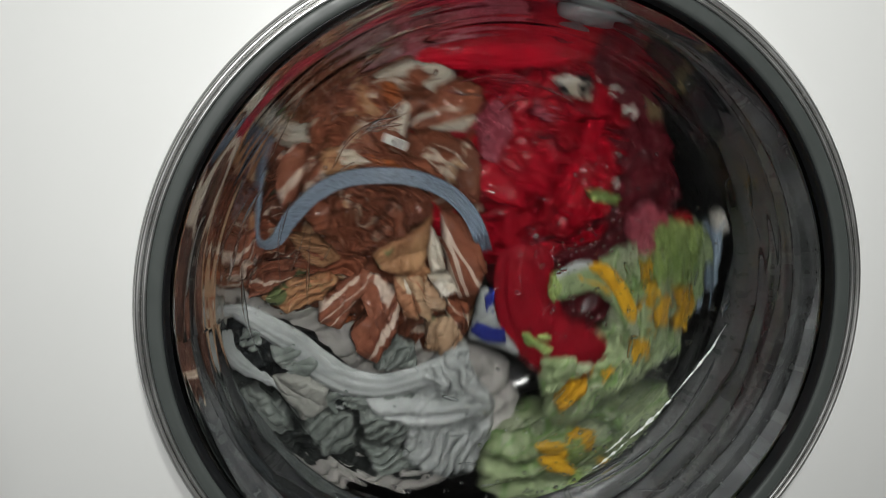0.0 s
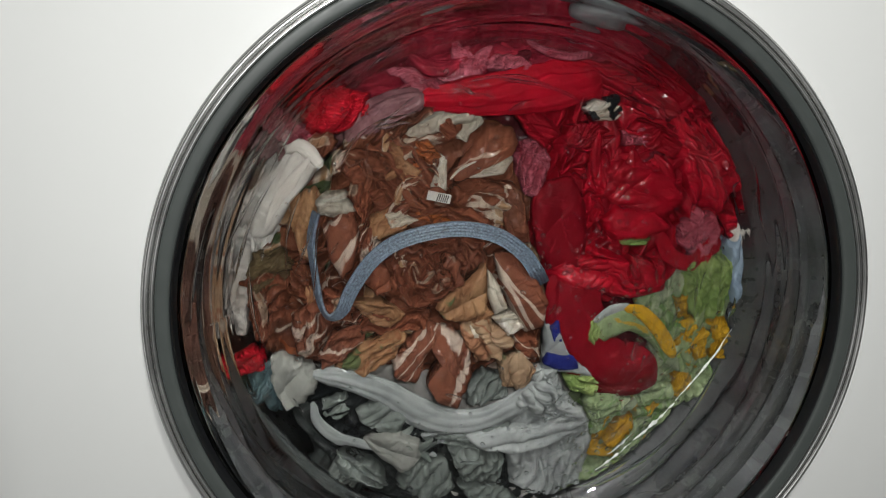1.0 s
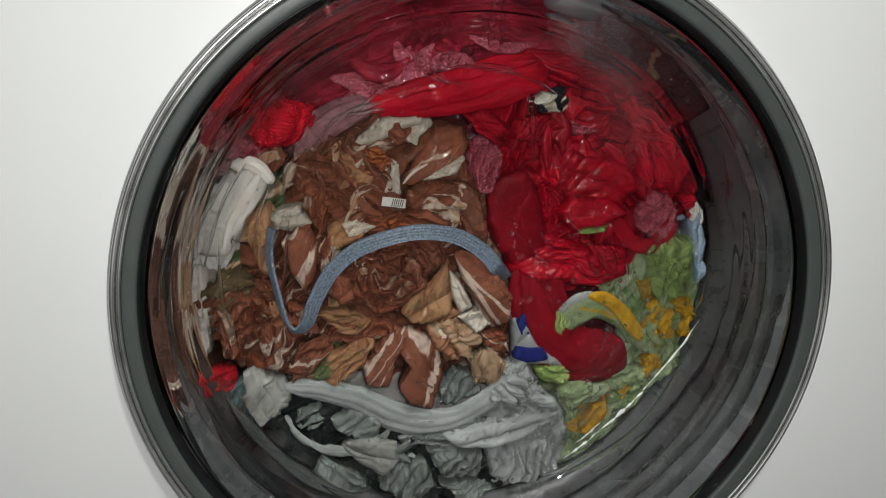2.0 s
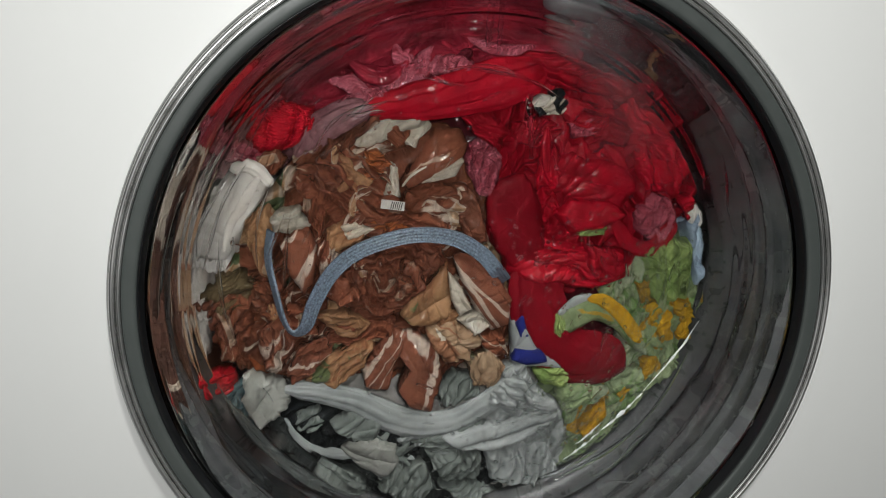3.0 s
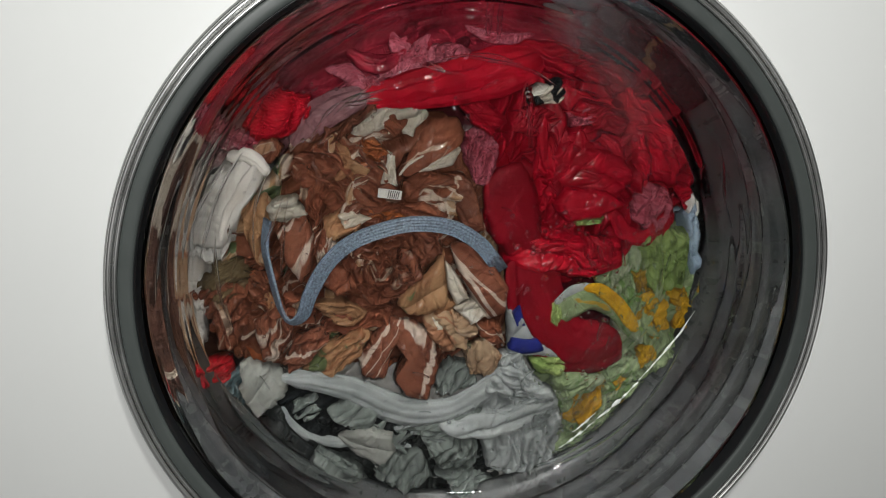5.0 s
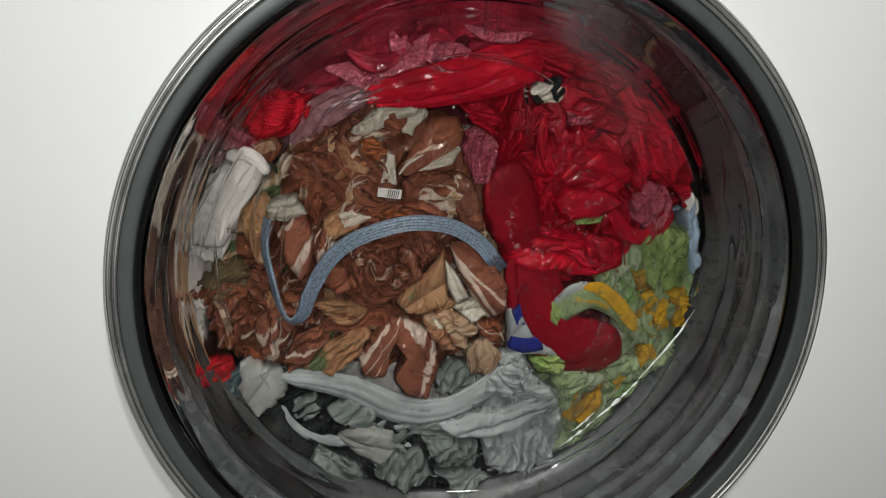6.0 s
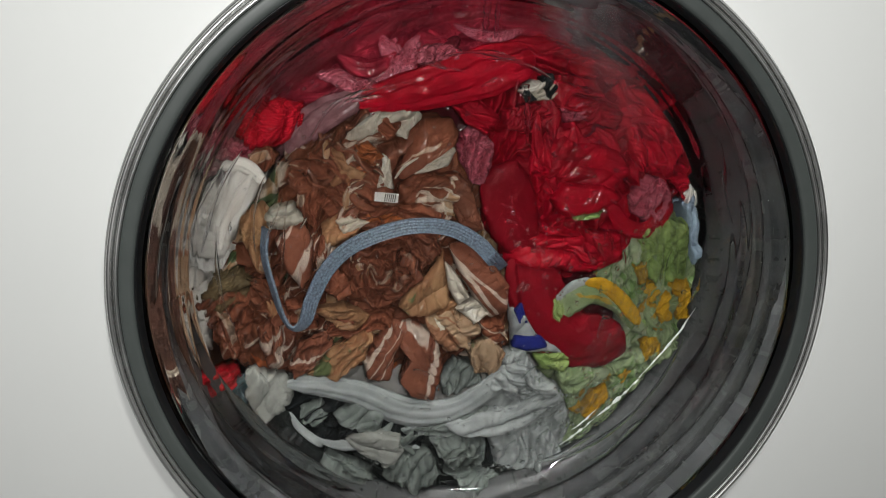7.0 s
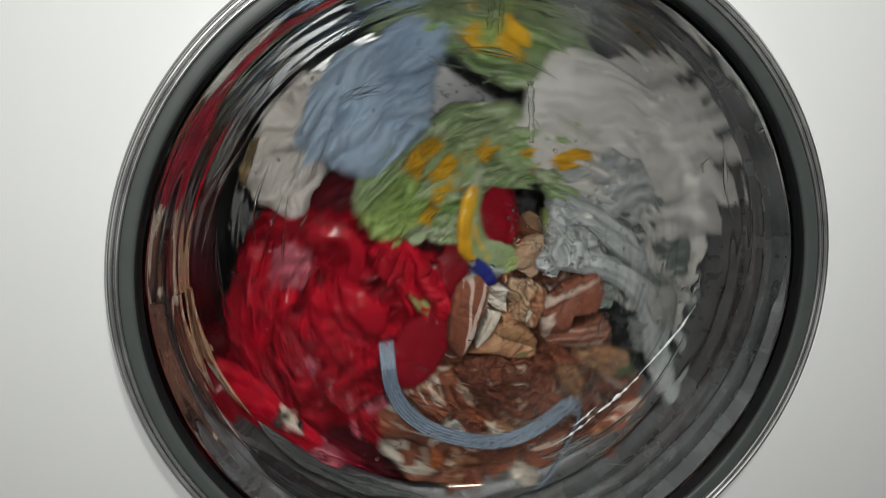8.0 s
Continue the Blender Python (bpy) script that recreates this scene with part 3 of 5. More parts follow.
def brown_sheet():
    g = garment("bed_sheet", "wet crumpled brown bed sheet printed with ochre and cream scrolls", "bed sheet")
    bundle(g, "sheet_bulk", [(-0.144, 0.106), (-0.106, 0.133), (-0.067, 0.144), (-0.019, 0.141), (-0.007, 0.099), (0.012, 0.049), (0.032, -0.010), (0.033, -0.071), (0.007, -0.096), (-0.037, -0.088), (-0.113, -0.087), (-0.168, -0.076), (-0.213, -0.064), (-0.224, -0.001), (-0.197, 0.040), (-0.184, 0.076)], 0.1280, sheet_brown, 0.012, 0.02, 30, 0.016, rings=150, spokes=380)
    bundle(g, "fold", [(-0.140, 0.106), (-0.106, 0.120), (-0.073, 0.102), (-0.064, 0.067), (-0.091, 0.052), (-0.112, 0.059), (-0.131, 0.066), (-0.144, 0.086)], 0.1120, sheet_plain, 0.009, 0.014, -38, 0.01)
    bundle(g, "fold", [(-0.112, 0.111), (-0.101, 0.115), (-0.095, 0.099), (-0.082, 0.091), (-0.086, 0.078), (-0.094, 0.080), (-0.102, 0.093)], 0.1060, sheet_ochre, 0.006, 0.006, -60, 0.016)
    bundle(g, "fold", [(-0.146, 0.112), (-0.123, 0.120), (-0.097, 0.130), (-0.080, 0.145), (-0.063, 0.140), (-0.085, 0.126), (-0.106, 0.115), (-0.128, 0.103), (-0.143, 0.099)], 0.1140, sheet_brown, 0.008, 0.012, 35, 0.009)
    bundle(g, "fold", [(-0.101, 0.118), (-0.089, 0.132), (-0.075, 0.138), (-0.064, 0.142), (-0.043, 0.141), (-0.038, 0.130), (-0.049, 0.124), (-0.046, 0.116), (-0.064, 0.119), (-0.076, 0.115), (-0.087, 0.112)], 0.1090, sheet_cream, 0.006, 0.01, 20, 0.012, ragged=0.9)
    bundle(g, "fold", [(-0.073, 0.131), (-0.063, 0.134), (-0.056, 0.122), (-0.064, 0.115), (-0.071, 0.123)], 0.1030, sheet_plain, 0.005, 0.004, -40, 0.01)
    bundle(g, "fold", [(-0.089, 0.113), (-0.079, 0.117), (-0.068, 0.104), (-0.075, 0.097), (-0.086, 0.104)], 0.1040, sheet_orange, 0.006, 0.008, -30, 0.006)
    bundle(g, "fold", [(-0.070, 0.106), (-0.062, 0.105), (-0.063, 0.090), (-0.061, 0.079), (-0.068, 0.077), (-0.075, 0.080), (-0.071, 0.090)], 0.1050, sheet_cream, 0.005, 0.006, 75, 0.01, ragged=0.6)
    bundle(g, "fold", [(-0.063, 0.088), (-0.049, 0.111), (-0.035, 0.132), (-0.015, 0.131), (-0.009, 0.119), (-0.013, 0.106), (-0.038, 0.091), (-0.055, 0.084)], 0.1060, sheet_plain, 0.01, 0.003, 45, 0.03, ragged=0.3)
    bundle(g, "fold", [(-0.048, 0.089), (-0.036, 0.097), (-0.015, 0.109), (-0.012, 0.106), (-0.019, 0.094), (-0.036, 0.090)], 0.1015, sheet_cream, 0.005, 0.002, 30, 0.02, ragged=0.3)
    roll(g, "print_line", [(-0.061, 0.088), (-0.053, 0.097), (-0.042, 0.103)], 0.0958, [0.0008, 0.0013, 0.0008], sheet_cream, 0.3, 2, 0.1, 0.3, steps=40)
    bundle(g, "fold", [(-0.059, 0.083), (-0.035, 0.089), (-0.011, 0.088), (-0.004, 0.075), (-0.013, 0.053), (-0.038, 0.055), (-0.058, 0.067)], 0.1080, sheet_brown, 0.009, 0.008, -12, 0.012)
    bundle(g, "fold", [(-0.016, 0.086), (-0.005, 0.084), (0.003, 0.061), (0.007, 0.041), (-0.007, 0.039), (-0.017, 0.057)], 0.1030, sheet_stripe, 0.007, 0.005, -72, 0.018, ragged=0.3)
    bundle(g, "fold", [(-0.091, 0.062), (-0.069, 0.069), (-0.038, 0.066), (-0.021, 0.053), (-0.038, 0.045), (-0.069, 0.048), (-0.091, 0.046)], 0.1100, sheet_plain, 0.008, 0.012, -10, 0.007)
    bundle(g, "fold", [(-0.084, 0.064), (-0.065, 0.063), (-0.052, 0.055), (-0.065, 0.050), (-0.087, 0.053)], 0.1060, sheet_orange, 0.004, 0.006, 0, 0.007)
    bundle(g, "fold", [(-0.180, 0.066), (-0.162, 0.076), (-0.155, 0.065), (-0.164, 0.039), (-0.160, 0.012), (-0.170, 0.017), (-0.179, 0.039)], 0.1100, sheet_ochre, 0.007, 0.007, 75, 0.012)
    bundle(g, "fold", [(-0.162, 0.064), (-0.153, 0.072), (-0.140, 0.074), (-0.131, 0.058), (-0.146, 0.050), (-0.158, 0.053)], 0.1040, sheet_cream, 0.008, 0.005, 20, 0.016)
    bundle(g, "fold", [(-0.155, 0.045), (-0.142, 0.057), (-0.130, 0.055), (-0.126, 0.035), (-0.130, 0.013), (-0.138, 0.000), (-0.149, 0.019)], 0.1030, sheet_stripe, 0.011, 0.004, 65, 0.026, ragged=0.3)
    bundle(g, "fold", [(-0.135, 0.078), (-0.125, 0.080), (-0.118, 0.067), (-0.123, 0.047), (-0.131, 0.057), (-0.138, 0.069)], 0.1070, sheet_plain, 0.008, 0.01, 70, 0.007)
    bundle(g, "fold", [(-0.120, 0.053), (-0.104, 0.063), (-0.084, 0.057), (-0.091, 0.047), (-0.110, 0.035), (-0.120, 0.040)], 0.1050, sheet_ochre, 0.008, 0.006, 25, 0.014)
    bundle(g, "fold", [(-0.108, 0.057), (-0.097, 0.061), (-0.082, 0.054), (-0.091, 0.049), (-0.104, 0.046)], 0.1010, sheet_cream, 0.004, 0.004, 10, 0.01)
    bundle(g, "fold", [(-0.126, 0.043), (-0.115, 0.047), (-0.109, 0.031), (-0.120, 0.020), (-0.128, 0.025)], 0.1070, sheet_stripe, 0.007, 0.008, 60, 0.007)
    bundle(g, "rosette", [(-0.116, 0.016), (-0.094, 0.036), (-0.056, 0.044), (-0.028, 0.043), (-0.025, 0.029), (-0.042, 0.009), (-0.056, -0.009), (-0.075, -0.020), (-0.093, -0.013), (-0.110, -0.007)], 0.1060, sheet_plain, 0.009, 0.013, 25, 0.0065, centre=(-0.070, 0.014), rings=80, spokes=220)
    bundle(g, "fold", [(-0.117, 0.019), (-0.101, 0.018), (-0.099, -0.002), (-0.111, -0.008), (-0.124, 0.003)], 0.1020, sheet_plain, 0.009, 0.004, 50, 0.02, ragged=0.3)
    bundle(g, "fold", [(-0.132, -0.015), (-0.108, -0.011), (-0.086, -0.024), (-0.097, -0.034), (-0.116, -0.031)], 0.1050, sheet_ochre, 0.007, 0.008, -8, 0.009)
    bundle(g, "fold", [(-0.065, -0.017), (-0.056, -0.004), (-0.038, 0.011), (-0.026, 0.026), (-0.022, 0.010), (-0.021, -0.015), (-0.033, -0.025), (-0.049, -0.028)], 0.1010, sheet_ochre, 0.006, 0.006, 52, 0.018, ragged=0.5)
    bundle(g, "fold", [(-0.036, -0.027), (-0.026, -0.012), (-0.014, -0.016), (-0.018, -0.029)], 0.1040, sheet_ochre, 0.005, 0.004, 30, 0.012)
    bundle(g, "fold", [(-0.023, 0.034), (-0.004, 0.032), (0.015, 0.014), (0.027, -0.007), (0.026, -0.029), (0.011, -0.035), (-0.003, -0.015), (-0.014, 0.008)], 0.1000, sheet_stripe, 0.011, 0.003, -52, 0.03, ragged=0.25)
    bundle(g, "fold", [(-0.025, 0.018), (-0.016, 0.008), (-0.006, -0.012), (-0.016, -0.019), (-0.023, -0.004)], 0.0985, sheet_cream, 0.006, 0.003, -60, 0.014, ragged=0.3)
    bundle(g, "fold", [(-0.019, -0.020), (-0.000, -0.015), (0.009, -0.029), (-0.004, -0.036)], 0.1020, sheet_cream, 0.005, 0.006, -10, 0.01)
    bundle(g, "fold", [(-0.042, -0.028), (-0.026, -0.020), (-0.007, -0.032), (0.002, -0.043), (-0.009, -0.055), (-0.026, -0.057), (-0.038, -0.044)], 0.1000, sheet_tan, 0.005, 0.008, -25, 0.012, ragged=0.8)
    bundle(g, "fold", [(-0.036, -0.028), (-0.026, -0.026), (-0.023, -0.037), (-0.032, -0.039)], 0.0965, sheet_cream, 0.003, 0.002, 10, 0.012)
    bundle(g, "fold", [(0.001, -0.035), (0.021, -0.036), (0.026, -0.056), (0.012, -0.057), (0.003, -0.048)], 0.1060, sheet_brown, 0.007, 0.006, -40, 0.012)
    bundle(g, "fold", [(-0.011, -0.058), (0.010, -0.049), (0.022, -0.063), (0.012, -0.085), (-0.004, -0.079)], 0.1000, sheet_tan, 0.005, 0.007, 60, 0.012, ragged=0.8)
    bundle(g, "fold", [(-0.070, -0.029), (-0.049, -0.030), (-0.033, -0.046), (-0.030, -0.070), (-0.039, -0.101), (-0.058, -0.094), (-0.067, -0.080), (-0.057, -0.060), (-0.067, -0.046)], 0.1000, sheet_stripe, 0.011, 0.005, 78, 0.024, ragged=0.3)
    bundle(g, "fold", [(-0.096, -0.061), (-0.081, -0.041), (-0.066, -0.030), (-0.057, -0.037), (-0.067, -0.055), (-0.074, -0.080), (-0.092, -0.077)], 0.1020, sheet_stripe, 0.009, 0.006, 60, 0.014, ragged=0.4)
    bundle(g, "fold", [(-0.144, -0.070), (-0.121, -0.048), (-0.093, -0.037), (-0.083, -0.041), (-0.093, -0.059), (-0.117, -0.074)], 0.1020, sheet_ochre, 0.009, 0.007, 35, 0.01, ragged=0.4)
    bundle(g, "fold", [(-0.156, -0.061), (-0.144, -0.039), (-0.123, -0.033), (-0.118, -0.045), (-0.135, -0.063), (-0.151, -0.072)], 0.1040, sheet_stripe, 0.008, 0.01, 20, 0.008)
    bundle(g, "fold", [(-0.176, -0.028), (-0.154, -0.011), (-0.144, -0.029), (-0.154, -0.058), (-0.169, -0.063), (-0.177, -0.046)], 0.1060, sheet_stripe, 0.008, 0.009, 62, 0.009)
    bundle(g, "fold", [(-0.152, -0.006), (-0.128, -0.014), (-0.129, -0.031), (-0.146, -0.035), (-0.155, -0.020)], 0.1080, sheet_plain, 0.007, 0.01, -20, 0.007)
    bundle(g, "fold", [(-0.115, -0.019), (-0.066, -0.021), (-0.066, -0.036), (-0.093, -0.039), (-0.116, -0.043), (-0.129, -0.038)], 0.1140, sheet_plain, 0.008, 0.012, 5, 0.007)
    bundle(g, "fold", [(-0.179, 0.012), (-0.162, 0.010), (-0.154, -0.009), (-0.168, -0.023), (-0.182, -0.010)], 0.1100, sheet_brown, 0.008, 0.01, -40, 0.008)
    bundle(g, "fold", [(-0.220, 0.000), (-0.200, 0.013), (-0.179, 0.003), (-0.181, -0.029), (-0.200, -0.058), (-0.210, -0.055), (-0.215, -0.028)], 0.1100, sheet_plain, 0.009, 0.012, 70, 0.01)
    bm = bmesh.new()
    (lx, lz), = [(-0.068, 0.074)]
    bmesh.ops.create_cube(bm, size=1.0, matrix=Matrix.Translation((lx, 0.0962, lz)) @ Matrix.Rotation(radians(8), 4, "Y") @ Matrix.Diagonal((0.018, 0.0012, 0.007, 1)))
    tab = part("care_label", bm, off_white, g, "small cream care label with dark print")
    for k in range(6):
        bm = bmesh.new()
        bmesh.ops.create_cube(bm, size=1.0, matrix=Matrix.Translation((lx + 0.0015 * k - 0.001, 0.0954, lz - 0.0002 * k)) @ Matrix.Rotation(radians(14), 4, "Y") @ Matrix.Diagonal((0.0006, 0.0006, 0.0058, 1)))
        part("print_bar", bm, black_cloth, tab)
    twists(g, [(-0.132, 0.100), (-0.098, 0.121), (-0.068, 0.129), (-0.022, 0.098), (-0.004, 0.054), (0.016, -0.021), (-0.002, -0.064), (-0.067, -0.076), (-0.129, -0.053), (-0.190, -0.041), (-0.195, 0.006), (-0.171, 0.049)], 0.1045, 30, [sheet_plain, sheet_plain, sheet_brown, sheet_stripe, sheet_ochre, sheet_brown], 3, 0.0036, 0.034)
    return g


def tape():
    """A flat woven tape, face on along the top of its bow and edge on where it doubles back."""
    g = garment("woven_tape", "blue-grey woven elastic tape looped over the brown sheet", "tape")
    mid = spline([(0.021, 0.008), (0.011, 0.022), (-0.001, 0.036), (-0.021, 0.048), (-0.047, 0.052), (-0.073, 0.048), (-0.099, 0.038), (-0.117, 0.022), (-0.130, -0.000), (-0.137, -0.018), (-0.146, -0.023), (-0.153, -0.013), (-0.158, 0.010), (-0.162, 0.036), (-0.159, 0.058)], 260)
    tan = np.gradient(mid, axis=0)
    tan /= np.linalg.norm(tan, axis=1)[:, None]
    nor = np.stack([-tan[:, 1], tan[:, 0]], 1)
    s = np.linspace(0, 1, len(mid))
    lean = np.interp(s, [0, 0.40, 0.55, 0.66, 0.75, 1.0], [0.15, 0.10, 0.35, 0.75, 1.15, 1.10])
    half = 0.0060
    u = np.linspace(-1, 1, 41)
    top = 0.0008 + 0.0005 * np.abs(np.sin(u * math.pi * 2.5))
    cross = np.concatenate([np.stack([u * half, -top], 1), np.stack([u[::-1] * half, 0.0008 + 0 * u], 1)])
    c, sn = np.cos(lean)[:, None], np.sin(lean)[:, None]
    a = cross[:, 0] * c - cross[:, 1] * sn
    y = 0.0897 + 0.001 * s[:, None] + 0.016 * np.clip(1 - s / 0.075, 0, 1)[:, None] ** 1.2 + cross[:, 0] * sn + cross[:, 1] * c
    pts = np.stack([mid[:, 0][:, None] + a * nor[:, 0][:, None], y, mid[:, 1][:, None] + a * nor[:, 1][:, None]], -1)
    part("band", grid_mesh("band", pts, close_v=True, caps=True), tape_cloth, g)
    return g


def red_shirt():
    g = garment("red_shirt", "soaked bright red shirt bunched into deep folds", "shirt")
    bundle(g, "shirt_bulk", [(0.003, 0.139), (0.024, 0.173), (0.068, 0.195), (0.118, 0.184), (0.162, 0.152), (0.188, 0.106), (0.189, 0.069), (0.157, 0.031), (0.130, -0.002), (0.072, -0.010), (0.028, 0.006), (0.011, 0.049), (0.010, 0.095)], 0.1240, red_cloth, 0.012, 0.022, 60, 0.018, rings=110, spokes=280)
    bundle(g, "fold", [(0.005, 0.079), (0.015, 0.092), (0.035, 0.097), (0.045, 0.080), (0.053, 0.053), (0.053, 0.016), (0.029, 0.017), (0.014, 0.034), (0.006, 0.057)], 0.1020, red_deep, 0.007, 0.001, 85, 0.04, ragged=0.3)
    bundle(g, "fold", [(0.054, 0.102), (0.071, 0.114), (0.095, 0.113), (0.118, 0.100), (0.128, 0.077), (0.113, 0.064), (0.068, 0.072)], 0.1050, red_cloth, 0.01, 0.006, -20, 0.018, ragged=0.4)
    bundle(g, "fold", [(0.059, 0.063), (0.070, 0.076), (0.103, 0.073), (0.120, 0.061), (0.096, 0.050), (0.072, 0.047)], 0.1000, red_cloth, 0.009, 0.002, -5, 0.026, ragged=0.3)
    bundle(g, "fold", [(0.020, 0.027), (0.052, 0.044), (0.089, 0.038), (0.120, 0.032), (0.123, 0.007), (0.092, -0.003), (0.053, 0.003), (0.029, 0.010)], 0.1080, red_cloth, 0.01, 0.01, -12, 0.013)
    bundle(g, "fold", [(-0.014, 0.139), (0.007, 0.144), (0.024, 0.128), (0.010, 0.116), (-0.004, 0.125)], 0.1040, red_cloth, 0.008, 0.006, -40, 0.014)
    bundle(g, "fold", [(0.025, 0.134), (0.049, 0.140), (0.069, 0.133), (0.067, 0.118), (0.045, 0.113), (0.027, 0.119)], 0.1090, red_cloth, 0.009, 0.01, 10, 0.01)
    bundle(g, "fold", [(0.059, 0.155), (0.093, 0.149), (0.123, 0.127), (0.113, 0.113), (0.085, 0.126), (0.066, 0.133)], 0.1090, red_cloth, 0.009, 0.012, -25, 0.01)
    bundle(g, "fold", [(0.069, 0.134), (0.087, 0.138), (0.092, 0.125), (0.074, 0.121)], 0.1030, pink_cloth, 0.005, 0.006, 30, 0.007)
    bundle(g, "fold", [(0.111, 0.165), (0.149, 0.141), (0.172, 0.103), (0.166, 0.074), (0.136, 0.079), (0.118, 0.117)], 0.1130, red_cloth, 0.01, 0.011, -60, 0.013)
    bundle(g, "fold", [(0.022, 0.184), (0.061, 0.193), (0.110, 0.179), (0.134, 0.154), (0.094, 0.154), (0.058, 0.161)], 0.1130, red_cloth, 0.009, 0.01, -20, 0.014)
    bundle(g, "fold", [(0.050, 0.114), (0.063, 0.105), (0.063, 0.065), (0.052, 0.051), (0.044, 0.088)], 0.1100, red_cloth, 0.009, 0.012, 85, 0.008)
    bundle(g, "fold", [(0.087, 0.038), (0.109, 0.033), (0.119, 0.012), (0.098, 0.005), (0.086, 0.020)], 0.1030, red_cloth, 0.008, 0.006, -60, 0.014)
    roll(g, "strap", [(0.110, 0.056), (0.122, 0.038), (0.141, 0.033), (0.155, 0.047), (0.159, 0.056)], 0.1040, [0.006, 0.007, 0.008, 0.005], red_cloth, 0.5, 3, 0.15, 0.4)
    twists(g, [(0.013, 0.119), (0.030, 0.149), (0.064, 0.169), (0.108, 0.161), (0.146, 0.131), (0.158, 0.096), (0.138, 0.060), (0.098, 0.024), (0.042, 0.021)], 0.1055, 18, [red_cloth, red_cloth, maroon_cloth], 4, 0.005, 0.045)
    return g


def red_trousers():
    g = garment("red_leggings", "dark red leggings with one leg curled towards the glass", "leggings")
    roll(g, "leg", [(0.049, 0.023), (0.050, -0.011), (0.061, -0.041), (0.081, -0.059), (0.106, -0.062), (0.125, -0.055)], 0.1080, [0.022, 0.026, 0.027, 0.026, 0.024, 0.016], red_deep, 0.4, 5, 0.15, 0.5, lumpy=0.8)
    return g


def red_towel_thing():
    g = garment("red_towel", "red and pink terry towel draped along the top of the heap", "towel")
    roll(g, "edge_roll", [(-0.088, 0.146), (-0.054, 0.150), (-0.020, 0.156), (0.015, 0.164), (0.050, 0.173)], 0.108, [0.008, 0.015, 0.018, 0.021, 0.015], red_cloth, 0.5, 5, 0.26, 0.5)
    bundle(g, "towel_bulk", [(-0.172, 0.144), (-0.128, 0.189), (-0.086, 0.218), (-0.035, 0.238), (0.024, 0.243), (0.082, 0.223), (0.088, 0.190), (0.026, 0.156), (-0.062, 0.143), (-0.122, 0.139)], 0.124, red_wine, 0.010, 0.012, 15, 0.018, 3.5)
    bundle(g, "pink_face", [(-0.063, 0.170), (-0.049, 0.183), (-0.022, 0.186), (-0.004, 0.180), (-0.005, 0.172), (-0.036, 0.170)], 0.1070, pink_cloth, 0.005, 0.006, 80, 0.007, ragged=0.3)
    bundle(g, "pink_face", [(-0.117, 0.145), (-0.097, 0.157), (-0.074, 0.162), (-0.067, 0.157), (-0.088, 0.149), (-0.109, 0.142)], 0.1100, pink_cloth, 0.005, 0.006, 25, 0.009, ragged=0.3)
    bundle(g, "red_face", [(-0.088, 0.150), (-0.063, 0.163), (-0.034, 0.161), (-0.047, 0.145), (-0.072, 0.142)], 0.1090, red_cloth, 0.007, 0.008, 20, 0.01, ragged=0.3)
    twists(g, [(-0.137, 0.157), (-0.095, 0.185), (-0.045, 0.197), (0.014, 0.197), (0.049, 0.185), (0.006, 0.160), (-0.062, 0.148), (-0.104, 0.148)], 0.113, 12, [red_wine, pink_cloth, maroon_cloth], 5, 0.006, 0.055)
    return g


def red_flannel():
    g = garment("red_face_cloth", "crumpled red face cloth pressed against the door glass", "face cloth")
    bundle(g, "cloth", [(-0.180, 0.128), (-0.171, 0.147), (-0.146, 0.157), (-0.125, 0.148), (-0.124, 0.130), (-0.148, 0.113), (-0.173, 0.115)], 0.110, red_towel, 0.012, 0.013, 50, 0.014)
    bundle(g, "corner", [(-0.198, 0.111), (-0.189, 0.126), (-0.168, 0.124), (-0.161, 0.102), (-0.182, 0.103)], 0.112, pink_cloth, 0.006, 0.006, 30, 0.012)
    return g


def pink_towels():
    g = garment("pink_towel", "faded pink terry towel wedged between brown and red cloth", "towel")
    bundle(g, "towel", [(-0.010, 0.118), (0.003, 0.124), (0.019, 0.109), (0.012, 0.077), (0.001, 0.078), (-0.010, 0.096)], 0.110, pink_cloth, 0.008, 0.009, 80, 0.010)
    h = garment("pink_sock", "faded pink towelling sock curled into a ring", "sock")
    bundle(h, "sock", [(0.127, 0.062), (0.140, 0.078), (0.160, 0.071), (0.164, 0.047), (0.143, 0.036), (0.131, 0.046)], 0.107, pink_cloth, 0.009, 0.008, 60, 0.010)
    bundle(h, "toe", [(0.162, 0.073), (0.176, 0.077), (0.184, 0.063), (0.173, 0.054)], 0.107, red_cloth, 0.007, 0.005, 30, 0.012)
    return g, h


